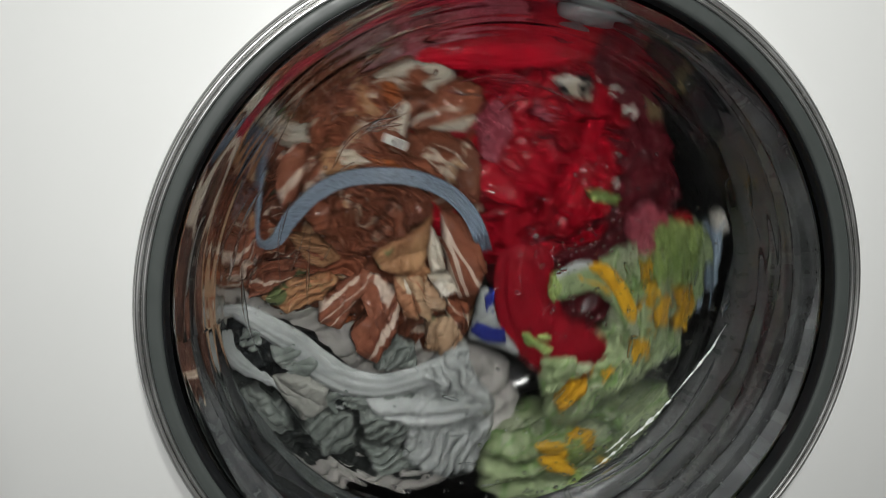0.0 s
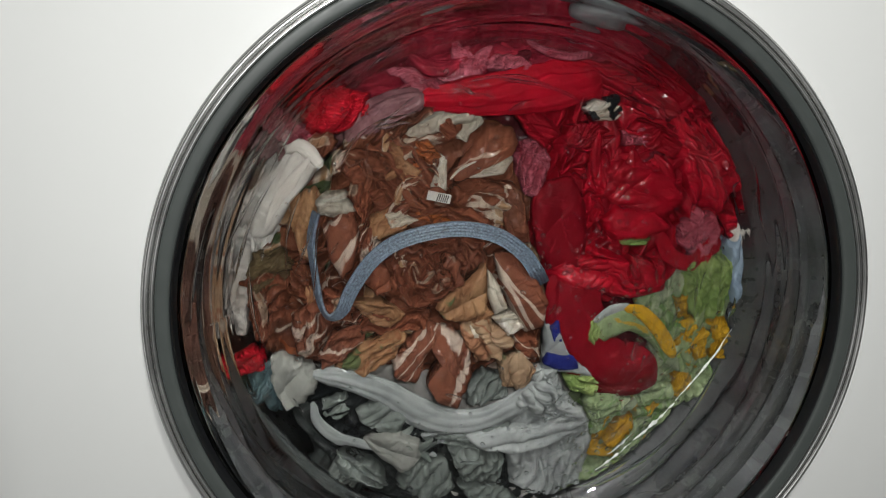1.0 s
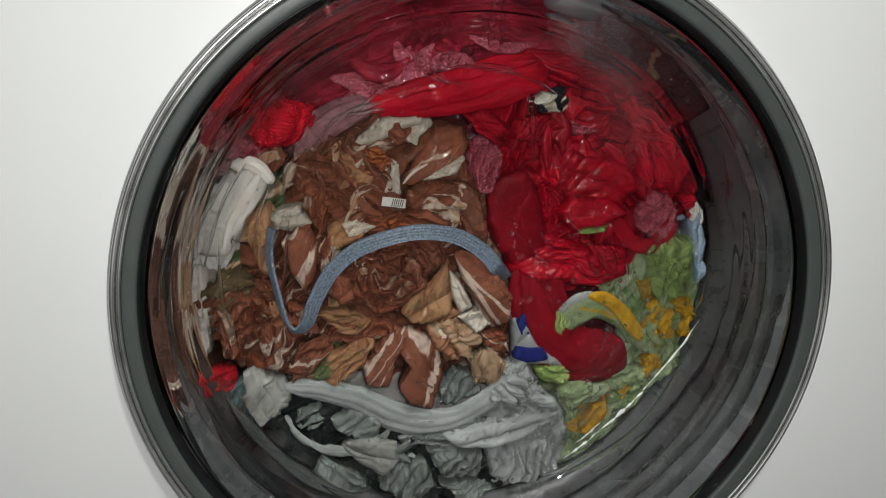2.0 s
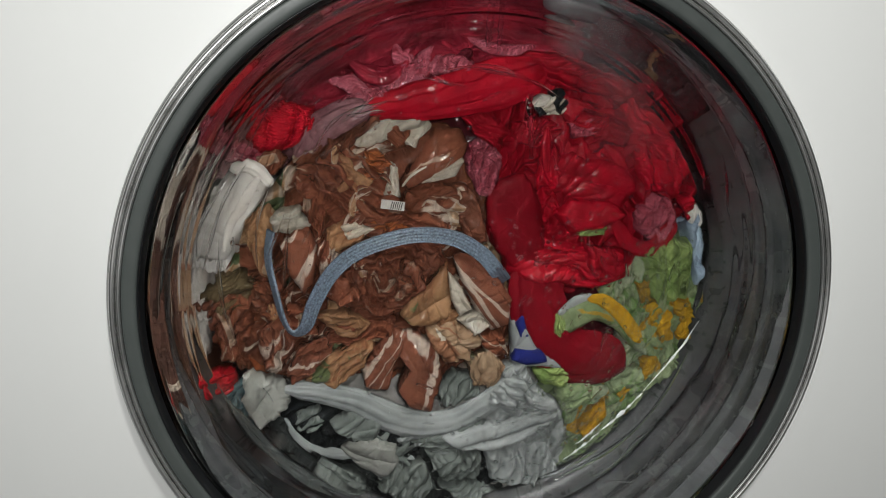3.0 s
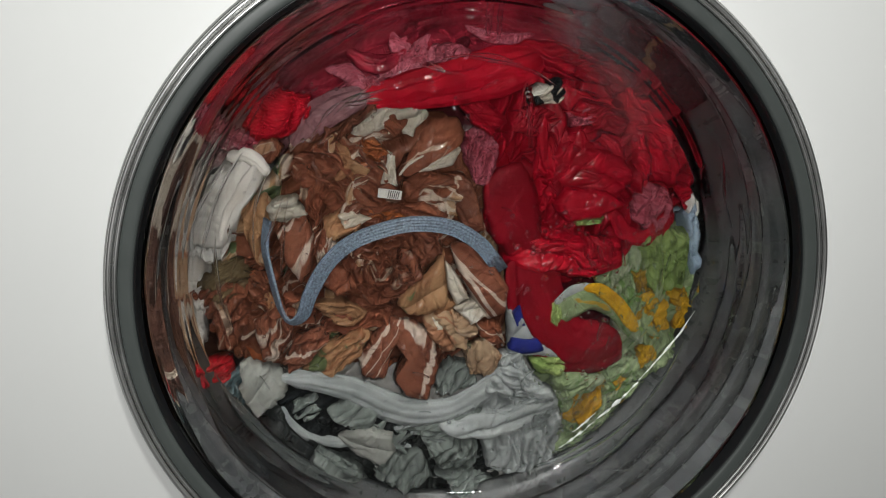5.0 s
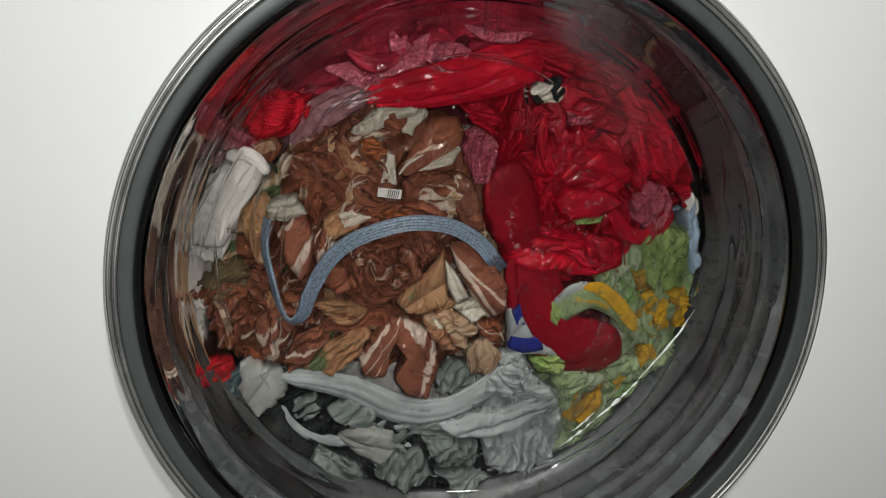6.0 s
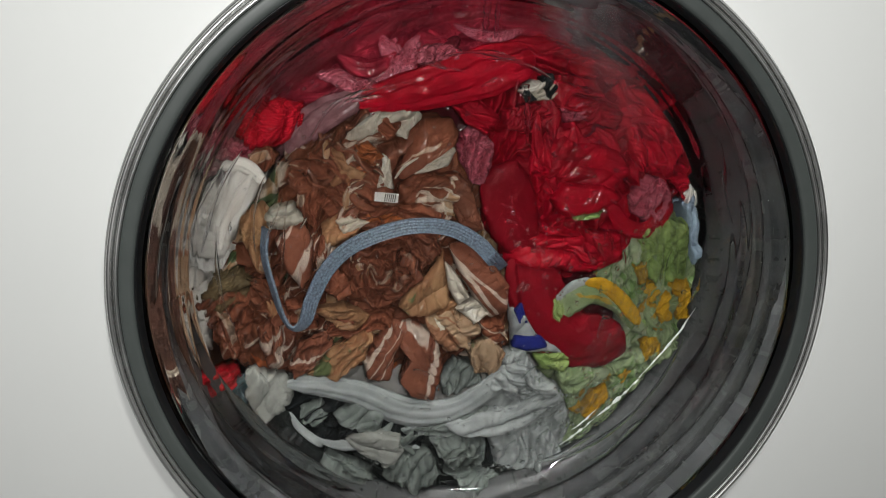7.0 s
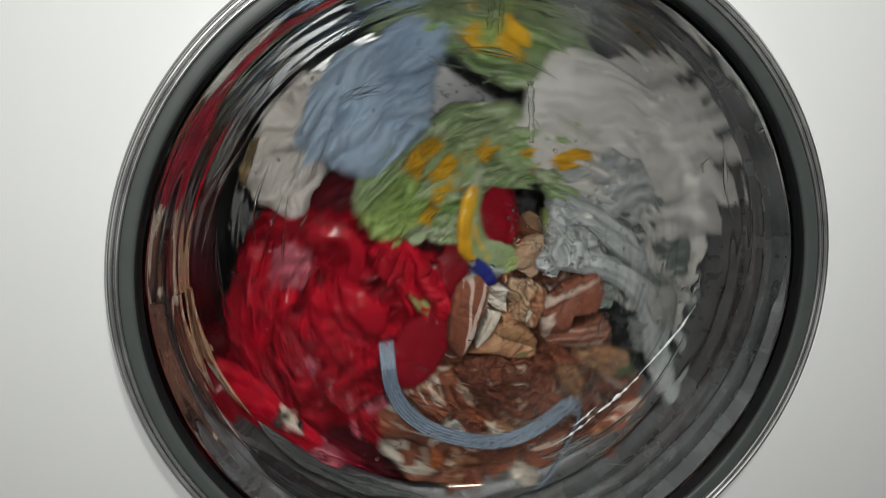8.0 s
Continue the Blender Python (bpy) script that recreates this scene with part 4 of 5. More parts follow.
def white_shirt():
    g = garment("white_shirt", "wet white cotton shirt with a ribbed hem", "shirt")
    bundle(g, "body", [(0.002, -0.101), (0.025, -0.070), (0.052, -0.084), (0.074, -0.108), (0.081, -0.140), (0.075, -0.169), (0.050, -0.179), (0.020, -0.171), (0.004, -0.141)], 0.1120, white_cloth, 0.01, 0.01, 55, 0.014, ragged=0.4)
    roll(g, "hem", [(-0.158, -0.076), (-0.131, -0.079), (-0.099, -0.090), (-0.072, -0.105), (-0.048, -0.113), (-0.022, -0.111), (0.002, -0.100), (0.020, -0.086), (0.035, -0.073)], 0.1040, [0.008, 0.0095, 0.0115, 0.0135, 0.0125, 0.0115, 0.0105, 0.010, 0.008], white_cloth, 0.4, 9, 0.18, 0.25, lumpy=0.5, steps=160)
    bundle(g, "fold", [(-0.072, -0.119), (-0.039, -0.124), (0.001, -0.109), (0.013, -0.122), (-0.020, -0.137), (-0.049, -0.134)], 0.1070, pale_cloth, 0.007, 0.008, 10, 0.01)
    bundle(g, "sleeve", [(-0.033, -0.124), (-0.002, -0.116), (0.036, -0.111), (0.067, -0.096), (0.073, -0.115), (0.041, -0.130), (0.008, -0.138), (-0.021, -0.137)], 0.1015, white_cloth, 0.009, 0.006, 18, 0.014, ragged=0.4)
    bundle(g, "fold", [(-0.034, -0.083), (-0.021, -0.066), (-0.004, -0.072), (0.003, -0.090), (-0.013, -0.097), (-0.030, -0.099)], 0.1060, pale_cloth, 0.007, 0.007, 45, 0.011)
    bundle(g, "fold", [(0.003, -0.095), (0.028, -0.067), (0.050, -0.084), (0.070, -0.105), (0.056, -0.113), (0.027, -0.104)], 0.1030, white_cloth, 0.009, 0.009, -40, 0.009, ragged=0.4)
    bundle(g, "fold", [(0.016, -0.067), (0.037, -0.060), (0.045, -0.078), (0.026, -0.085)], 0.1030, white_cloth, 0.006, 0.007, 40, 0.008, ragged=0.5)
    bundle(g, "fold", [(0.004, -0.139), (0.030, -0.133), (0.060, -0.137), (0.072, -0.165), (0.044, -0.178), (0.013, -0.170)], 0.1050, white_cloth, 0.009, 0.009, 70, 0.012, ragged=0.5)
    bundle(g, "collar", [(-0.198, -0.070), (-0.183, -0.062), (-0.158, -0.071), (-0.150, -0.082), (-0.163, -0.101), (-0.180, -0.112), (-0.193, -0.094)], 0.1040, pale_cream, 0.006, 0.005, 45, 0.022, ragged=0.7)
    return g


def grey_blouse():
    g = garment("grey_white_blouse", "thin grey-white blouse crumpled under the water line", "blouse")
    # bulk coloured dark for the shade behind the pale folds
    bundle(g, "blouse_bulk", [(-0.193, -0.111), (-0.151, -0.103), (-0.095, -0.116), (-0.017, -0.137), (0.079, -0.154), (0.086, -0.194), (0.034, -0.216), (-0.037, -0.222), (-0.107, -0.205), (-0.164, -0.171)], 0.1340, shaded_cloth, 0.008, 0.014, -20, 0.014, rings=90, spokes=240)
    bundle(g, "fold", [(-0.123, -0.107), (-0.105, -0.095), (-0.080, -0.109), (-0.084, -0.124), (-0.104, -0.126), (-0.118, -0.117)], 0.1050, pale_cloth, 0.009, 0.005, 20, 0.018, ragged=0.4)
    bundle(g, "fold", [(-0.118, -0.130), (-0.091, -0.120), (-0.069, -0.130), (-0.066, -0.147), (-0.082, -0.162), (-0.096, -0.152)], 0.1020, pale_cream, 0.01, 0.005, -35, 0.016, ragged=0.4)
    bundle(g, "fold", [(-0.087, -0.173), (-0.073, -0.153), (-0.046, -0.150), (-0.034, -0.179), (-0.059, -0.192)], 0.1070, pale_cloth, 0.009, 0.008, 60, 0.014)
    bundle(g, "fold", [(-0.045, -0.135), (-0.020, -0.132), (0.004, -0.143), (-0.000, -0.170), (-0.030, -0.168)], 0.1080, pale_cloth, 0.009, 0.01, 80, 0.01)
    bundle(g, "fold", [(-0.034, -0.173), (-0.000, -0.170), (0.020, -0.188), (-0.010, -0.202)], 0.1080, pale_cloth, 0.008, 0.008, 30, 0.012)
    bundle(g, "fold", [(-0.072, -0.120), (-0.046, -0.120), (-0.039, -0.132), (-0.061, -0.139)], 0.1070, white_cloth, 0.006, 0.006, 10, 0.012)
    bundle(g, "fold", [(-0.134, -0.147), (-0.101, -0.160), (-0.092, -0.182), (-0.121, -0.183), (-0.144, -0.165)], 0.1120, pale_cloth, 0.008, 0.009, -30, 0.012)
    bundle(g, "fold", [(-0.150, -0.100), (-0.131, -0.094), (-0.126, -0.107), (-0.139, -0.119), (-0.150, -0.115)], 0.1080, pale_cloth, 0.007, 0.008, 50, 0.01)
    roll(g, "ribbon", [(-0.158, -0.100), (-0.153, -0.116), (-0.138, -0.130), (-0.119, -0.135), (-0.101, -0.139)], 0.1030, [0.003, 0.0045, 0.0055, 0.005, 0.003], white_cloth, 0.5, 4, 0.15, 0.4, lumpy=0.3)
    roll(g, "ribbon", [(-0.096, -0.137), (-0.084, -0.154), (-0.068, -0.166)], 0.1030, [0.003, 0.0045, 0.003], pale_cloth, 0.5, 4, 0.15, 0.4, lumpy=0.3)
    twists(g, [(-0.140, -0.096), (-0.095, -0.104), (-0.040, -0.133), (0.018, -0.158), (-0.011, -0.177), (-0.078, -0.173), (-0.133, -0.143)], 0.106, 12, [pale_cloth, pale_cloth, white_cloth], 7, 0.004, 0.035)
    return g


def black_top():
    # black cloth added to paint the dark gap below the gasket
    k = garment("dark_gap_patch", "black patch standing in for the shaded gap at the rim of the drum", "stockings")
    bundle(k, "leg", [(0.088, 0.210), (0.115, 0.210), (0.148, 0.185), (0.179, 0.147), (0.168, 0.131), (0.136, 0.164), (0.100, 0.187)], 0.106, black_cloth, 0.008, 0.008, -40, 0.014)
    twists(k, [(0.111, 0.202), (0.148, 0.181), (0.169, 0.151), (0.155, 0.155), (0.126, 0.177)], 0.101, 6, [black_cloth, black_cloth, olive_cloth], 12, 0.004, 0.03)
    g = garment("black_vest", "black cotton vest showing between pale folds", "vest")
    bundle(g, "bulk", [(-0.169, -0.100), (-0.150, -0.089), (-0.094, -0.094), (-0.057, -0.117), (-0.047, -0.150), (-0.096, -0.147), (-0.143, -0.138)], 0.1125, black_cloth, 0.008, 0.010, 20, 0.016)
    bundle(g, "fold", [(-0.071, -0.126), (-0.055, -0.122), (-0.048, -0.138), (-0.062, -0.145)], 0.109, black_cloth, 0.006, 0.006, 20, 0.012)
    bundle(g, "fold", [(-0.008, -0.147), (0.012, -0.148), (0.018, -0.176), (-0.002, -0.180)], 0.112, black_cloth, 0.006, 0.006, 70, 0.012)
    return g, k


def cream_sleeve():
    g = garment("cream_pullover", "cream cotton pullover with one sleeve against the glass", "pullover")
    bundle(g, "body", [(-0.232, -0.054), (-0.231, 0.003), (-0.221, 0.056), (-0.206, 0.091), (-0.191, 0.105), (-0.175, 0.099), (-0.186, 0.055), (-0.197, 0.020), (-0.212, 0.011), (-0.218, -0.035)], 0.1180, off_white, 0.008, 0.01, 78, 0.012)
    bundle(g, "sleeve", [(-0.190, 0.101), (-0.176, 0.108), (-0.159, 0.093), (-0.166, 0.079), (-0.179, 0.064), (-0.190, 0.042), (-0.198, 0.033), (-0.218, 0.033), (-0.219, 0.051), (-0.209, 0.077)], 0.1010, cream_cloth, 0.01, 0.005, 58, 0.02, ragged=0.25)
    roll(g, "cuff", [(-0.189, 0.104), (-0.178, 0.108), (-0.167, 0.102), (-0.157, 0.091)], 0.0970, [0.004, 0.006, 0.006, 0.004], cream_cloth, 0.7, 3, 0.15, 0.4, lumpy=0.3)
    roll(g, "seam", [(-0.166, 0.099), (-0.177, 0.082), (-0.191, 0.062), (-0.198, 0.042)], 0.0945, [0.002, 0.005, 0.005, 0.002], cream_cloth, 0.4, 2, 0.1, 0.3, lumpy=0.3)
    bundle(g, "hem", [(-0.222, 0.028), (-0.214, 0.024), (-0.217, -0.031), (-0.216, -0.050), (-0.223, -0.049), (-0.226, -0.021)], 0.1060, cream_cloth, 0.006, 0.005, 85, 0.01)
    return g


def olive_cloth_thing():
    g = garment("olive_shirt", "olive and brown shirt behind the cream sleeve", "shirt")
    bundle(g, "shirt", [(-0.221, 0.002), (-0.213, 0.020), (-0.187, 0.026), (-0.175, 0.009), (-0.185, -0.011), (-0.211, -0.010)], 0.110, olive_cloth, 0.009, 0.009, 20, 0.014)
    bundle(g, "lining", [(-0.173, 0.113), (-0.156, 0.119), (-0.146, 0.109), (-0.157, 0.096), (-0.170, 0.098)], 0.110, sheet_plain, 0.007, 0.006, 40, 0.012)
    h = garment("patterned_sock", "small red and teal patterned sock at the edge of the drum", "sock")
    bundle(h, "foot", [(-0.227, -0.074), (-0.217, -0.060), (-0.202, -0.063), (-0.201, -0.078), (-0.217, -0.082)], 0.108, red_towel, 0.007, 0.006, 30, 0.012)
    bundle(h, "cuff", [(-0.215, -0.085), (-0.198, -0.073), (-0.188, -0.096), (-0.187, -0.117), (-0.205, -0.106)], 0.113, teal_cloth, 0.006, 0.007, 60, 0.010)
    k = garment("mauve_scarf", "mauve knitted scarf twisted along the brown sheet", "scarf")
    roll(k, "scarf", [(-0.140, 0.111), (-0.122, 0.130), (-0.105, 0.140), (-0.083, 0.148)], 0.108, [0.007, 0.013, 0.013, 0.008], mauve_cloth, 0.6, 5, 0.2, 1.6)
    return g, h, k


def green_dress():
    g = garment("green_dress", "pale green summer dress printed with yellow flowers", "dress")
    bundle(g, "skirt", [(0.124, 0.027), (0.154, 0.042), (0.179, 0.044), (0.196, 0.011), (0.2, -0.033), (0.186, -0.083), (0.152, -0.123), (0.109, -0.152), (0.084, -0.145), (0.081, -0.093), (0.119, -0.069), (0.13, -0.02)], 0.1200, green_cloth, 0.01, 0.014, 60, 0.014, rings=90, spokes=240)
    roll(g, "arched_fold", [(0.067, -0.037), (0.078, -0.023), (0.097, -0.016), (0.117, -0.027), (0.131, -0.045), (0.143, -0.059)], 0.1030, [0.008, 0.0135, 0.0125, 0.0095, 0.0070, 0.003], green_cloth, 0.45, 4, 0.16, 0.5, lumpy=0.4)
    roll(g, "white_edge", [(0.065, -0.020), (0.079, -0.009), (0.093, -0.005)], 0.1000, [0.003, 0.0045, 0.003], white_cloth, 0.5, 3, 0.15, 0.4, lumpy=0.3, steps=50)
    roll(g, "yellow_edge", [(0.088, -0.007), (0.102, -0.009), (0.117, -0.021), (0.129, -0.037), (0.135, -0.047)], 0.0990, [0.003, 0.006, 0.0065, 0.006, 0.003], yellow_cloth, 0.5, 3, 0.15, 0.4, lumpy=0.3)
    bundle(g, "tip", [(0.060, -0.020), (0.071, -0.016), (0.073, -0.029), (0.066, -0.041), (0.061, -0.036)], 0.1010, lime_cloth, 0.006, 0.006, 75, 0.008)
    bundle(g, "fold", [(0.134, 0.031), (0.151, 0.040), (0.176, 0.037), (0.180, 0.010), (0.177, -0.014), (0.152, -0.016), (0.139, 0.002)], 0.1090, lime_cloth, 0.01, 0.012, 82, 0.01)
    bundle(g, "fold", [(0.161, 0.036), (0.176, 0.031), (0.177, -0.008), (0.169, -0.012), (0.162, 0.012)], 0.1040, lime_cloth, 0.006, 0.006, 85, 0.01)
    bundle(g, "petal", [(0.138, -0.019), (0.150, -0.013), (0.159, -0.027), (0.145, -0.031)], 0.1050, yellow_cloth, 0.006, 0.006, 40, 0.008)
    bundle(g, "petal", [(0.151, -0.027), (0.163, -0.021), (0.166, -0.047), (0.156, -0.053)], 0.1050, yellow_cloth, 0.006, 0.006, 40, 0.008)
    bundle(g, "petal", [(0.163, -0.015), (0.180, -0.013), (0.186, -0.028), (0.172, -0.033)], 0.1050, yellow_cloth, 0.006, 0.006, 40, 0.008)
    bundle(g, "petal", [(0.169, -0.035), (0.186, -0.029), (0.183, -0.048), (0.173, -0.050)], 0.1050, yellow_cloth, 0.006, 0.006, 40, 0.008)
    bundle(g, "petal", [(0.133, 0.001), (0.142, 0.006), (0.146, -0.012), (0.137, -0.015)], 0.1050, yellow_cloth, 0.006, 0.006, 40, 0.008)
    bundle(g, "petal", [(0.140, -0.066), (0.154, -0.059), (0.158, -0.077), (0.143, -0.084)], 0.1050, yellow_cloth, 0.006, 0.006, 40, 0.008)
    bundle(g, "petal", [(0.143, -0.041), (0.150, -0.039), (0.154, -0.054), (0.146, -0.056)], 0.1050, yellow_cloth, 0.006, 0.006, 40, 0.008)
    bundle(g, "flower", [(0.087, -0.125), (0.097, -0.104), (0.110, -0.101), (0.109, -0.118), (0.092, -0.134)], 0.1030, yellow_cloth, 0.008, 0.005, 60, 0.012)
    bundle(g, "petal", [(0.117, -0.091), (0.129, -0.082), (0.135, -0.097), (0.123, -0.103)], 0.1060, yellow_cloth, 0.006, 0.006, 30, 0.008)
    bundle(g, "fold", [(0.045, -0.069), (0.069, -0.065), (0.079, -0.076), (0.075, -0.088), (0.053, -0.082)], 0.1050, lime_cloth, 0.007, 0.006, -15, 0.01)
    bundle(g, "fold", [(0.067, -0.083), (0.094, -0.084), (0.112, -0.090), (0.100, -0.103), (0.085, -0.105), (0.076, -0.125), (0.070, -0.109)], 0.1050, green_cloth, 0.008, 0.009, 25, 0.01)
    bundle(g, "fold", [(0.105, -0.086), (0.129, -0.072), (0.154, -0.078), (0.141, -0.109), (0.117, -0.118)], 0.1080, green_cloth, 0.008, 0.01, 40, 0.01)
    bundle(g, "fold", [(0.148, -0.048), (0.173, -0.049), (0.175, -0.075), (0.156, -0.095), (0.140, -0.079)], 0.1100, green_cloth, 0.008, 0.01, 60, 0.01)
    bundle(g, "fold", [(0.100, -0.005), (0.125, 0.012), (0.145, 0.001), (0.145, -0.029), (0.123, -0.028)], 0.1130, green_cloth, 0.006, 0.008, 60, 0.01)
    bundle(g, "lining", [(0.075, 0.050), (0.087, 0.053), (0.105, 0.051), (0.101, 0.044), (0.082, 0.044)], 0.1030, lime_cloth, 0.005, 0.005, 0, 0.01)
    twists(g, [(0.130, 0.028), (0.173, 0.036), (0.187, -0.013), (0.177, -0.067), (0.144, -0.097), (0.105, -0.116), (0.113, -0.085), (0.140, -0.046)], 0.1065, 18, [green_cloth, lime_cloth, green_cloth, yellow_cloth], 9, 0.004, 0.032)
    return g


def striped_sock():
    g = garment("blue_white_sock", "white sock with bold royal blue stripes", "sock")
    bundle(g, "foot", [(0.027, -0.026), (0.034, -0.021), (0.047, -0.046), (0.068, -0.062), (0.074, -0.070), (0.054, -0.066), (0.028, -0.065)], 0.1035, white_cloth, 0.007, 0.003, 30, 0.018, ragged=0.3)
    bundle(g, "stripe", [(0.027, -0.058), (0.030, -0.049), (0.043, -0.048), (0.053, -0.049), (0.060, -0.062), (0.039, -0.063)], 0.0985, navy_cloth, 0.004, 0.001, 10, 0.02, ragged=0.1)
    bundle(g, "stripe", [(0.030, -0.027), (0.036, -0.020), (0.042, -0.039), (0.034, -0.039)], 0.0985, navy_cloth, 0.004, 0.001, 80, 0.02, ragged=0.25)
    return g


def blue_shirt():
    g = garment("light_blue_shirt", "light blue cotton shirt tucked at the side of the drum", "shirt")
    bundle(g, "shirt", [(0.121, 0.041), (0.150, 0.055), (0.196, 0.050), (0.209, 0.009), (0.208, -0.033), (0.178, -0.053), (0.130, -0.041), (0.113, 0.002)], 0.140, blue_cloth, 0.009, 0.015, 80, 0.020)
    bundle(g, "shirt_tail", [(0.113, -0.009), (0.143, 0.006), (0.188, -0.043), (0.186, -0.086), (0.144, -0.089)], 0.138, blue_cloth, 0.009, 0.015, 40, 0.018)
    bundle(g, "sleeve", [(0.172, 0.050), (0.182, 0.064), (0.188, 0.035), (0.190, 0.002), (0.185, -0.003), (0.178, 0.026)], 0.1040, blue_cloth, 0.006, 0.006, 85, 0.012)
    bundle(g, "cuff", [(0.172, 0.062), (0.178, 0.072), (0.186, 0.062), (0.184, 0.049), (0.175, 0.051)], 0.1060, cream_cloth, 0.006, 0.005, 60, 0.01)
    h = garment("beige_blouse", "beige white blouse with small dark buttons", "blouse")
    bundle(h, "blouse", [(0.067, 0.164), (0.103, 0.177), (0.138, 0.159), (0.155, 0.118), (0.154, 0.065), (0.130, 0.056), (0.089, 0.090)], 0.150, cream_cloth, 0.008, 0.014, 60, 0.018)
    bundle(h, "fold", [(0.123, 0.168), (0.140, 0.159), (0.149, 0.136), (0.137, 0.127)], 0.142, olive_cloth, 0.006, 0.010, -50, 0.010)
    return g, h


def monochrome_scarf():
    g = garment("black_white_scarf", "black and white patterned scarf knotted among red cloth", "scarf")
    bundle(g, "knot", [(0.034, 0.148), (0.047, 0.156), (0.063, 0.154), (0.068, 0.141), (0.050, 0.139)], 0.105, sheet_cream, 0.007, 0.007, 30, 0.010)
    bundle(g, "stripe", [(0.053, 0.158), (0.062, 0.160), (0.067, 0.150), (0.060, 0.139), (0.056, 0.148)], 0.101, black_cloth, 0.005, 0.005, 60, 0.008)
    bundle(g, "stripe", [(0.036, 0.152), (0.042, 0.150), (0.051, 0.141), (0.045, 0.139)], 0.100, black_cloth, 0.004, 0.004, 30, 0.008)
    return g


def rim_pieces():
    """Strips added between the glass bowl and the gasket for the laundry's reflections in the glass."""
    made = []
    for name, label, cat, lo, hi, strips in (
            ("cream_rim_reflection", "cream and brown strips standing in for laundry mirrored in the glass wall", "pillowcase", 146, 200,
             ((0.2205, 0.072, off_white), (0.2130, 0.088, sheet_tan), (0.2125, 0.046, rim_brown), (0.2160, 0.026, rim_brown), (0.2160, 0.060, off_white))),
            ("red_rim_reflection", "red and pink strips standing in for laundry mirrored in the glass wall", "vest", 84, 158,
             ((0.2205, 0.070, pink_cloth), (0.2120, 0.088, red_towel), (0.2125, 0.046, red_wine), (0.2160, 0.026, rim_red), (0.2160, 0.060, pink_cloth))),
            ("dark_rim_strips", "black strips standing in for the dim lower part of the glass wall", "pillowcase", 202, 246,
             ((0.2205, 0.074, black_cloth), (0.2130, 0.090, shaded_cloth), (0.2125, 0.046, black_cloth)))):
        g = garment(name, label, cat)
        for r, deep, mat in strips:
            path = [(r * math.cos(radians(a)) - 0.008, r * math.sin(radians(a)) + 0.017) for a in np.linspace(lo, hi, 9)]
            roll(g, "strip", path, deep, [w * (0.26 if deep < 0.04 else 0.7) for w in (0.0015, 0.0060, 0.0075, 0.0050, 0.0078, 0.0045, 0.0010)], mat, 1.2, 5, 0.25, 0.35, steps=160)
        made.append(g)
    return made


def spare_laundry():
    """Washing deeper in the drum, seen in the gaps and when the heap tips over."""
    made = []
    for name, label, cat, mat, out in (
            ("maroon_trousers", "dark maroon cotton trousers deep in the drum", "trousers", maroon_cloth, [(-0.103, 0.224), (-0.015, 0.249), (0.076, 0.234), (0.145, 0.172), (0.183, 0.073), (0.185, -0.025), (0.148, -0.094), (0.088, -0.064), (-0.014, 0.033), (-0.098, 0.092)]),
            ("cream_jumper", "greyed cream pullover deep in the drum", "pullover", off_white, [(-0.199, -0.072), (-0.132, -0.054), (-0.014, -0.081), (0.079, -0.085), (0.114, -0.154), (0.040, -0.232), (-0.077, -0.242), (-0.167, -0.171)]),
            ("yellow_skirt", "yellow and green cotton skirt deep in the drum", "skirt", green_cloth, [(0.032, -0.129), (0.06, -0.096), (0.106, -0.083), (0.153, -0.055), (0.185, -0.037), (0.18, -0.097), (0.14, -0.152), (0.082, -0.185), (0.043, -0.172)]),
            ("mauve_shirt", "dull mauve shirt deep in the drum", "shirt", mauve_cloth, [(-0.243, 0.083), (-0.213, 0.139), (-0.154, 0.198), (-0.086, 0.223), (-0.061, 0.168), (-0.125, 0.094), (-0.195, 0.095)])):
        g = garment(name, label, cat)
        bundle(g, "bulk", out, 0.132 if mat is green_cloth else 0.150, mat, 0.012, 0.016, 30, 0.022, back=0.05)
        if mat is green_cloth:
            twists(g, out, 0.117, 12, [yellow_cloth, lime_cloth], 8, 0.008)
        made.append(g)
    return made


LAUNDRY = [brown_sheet(), tape(), red_shirt(), red_trousers(), red_towel_thing(), red_flannel(), *pink_towels(), white_shirt(), grey_blouse(),
           *black_top(), cream_sleeve(), *olive_cloth_thing(), green_dress(), striped_sock(), *blue_shirt(), monochrome_scarf(), *rim_pieces(), *spare_laundry()]


# ---- water ----
def stream(parent, name, path, width, seed):
    """A falling thread of water through points (x, y, z)."""
    mid = spline(path, 60)
    run = np.linspace(0, 1, 60)
    ph = np.linspace(0, 2 * np.pi, 14, endpoint=False)
    r = width * (1 - 0.35 * run) * (1 + 0.25 * np.sin(run * 23 + seed) + 0.12 * np.sin(run * 51 + 2 * seed))
    pts = np.stack([mid[:, 0][:, None] + r[:, None] * np.cos(ph), mid[:, 1][:, None] + 0.6 * r[:, None] * np.sin(ph), mid[:, 2][:, None] + 0 * ph], -1)
    ob = part(name, grid_mesh(name, pts, close_v=True, caps=True), water, parent)
    ob.visible_shadow = False
    return ob


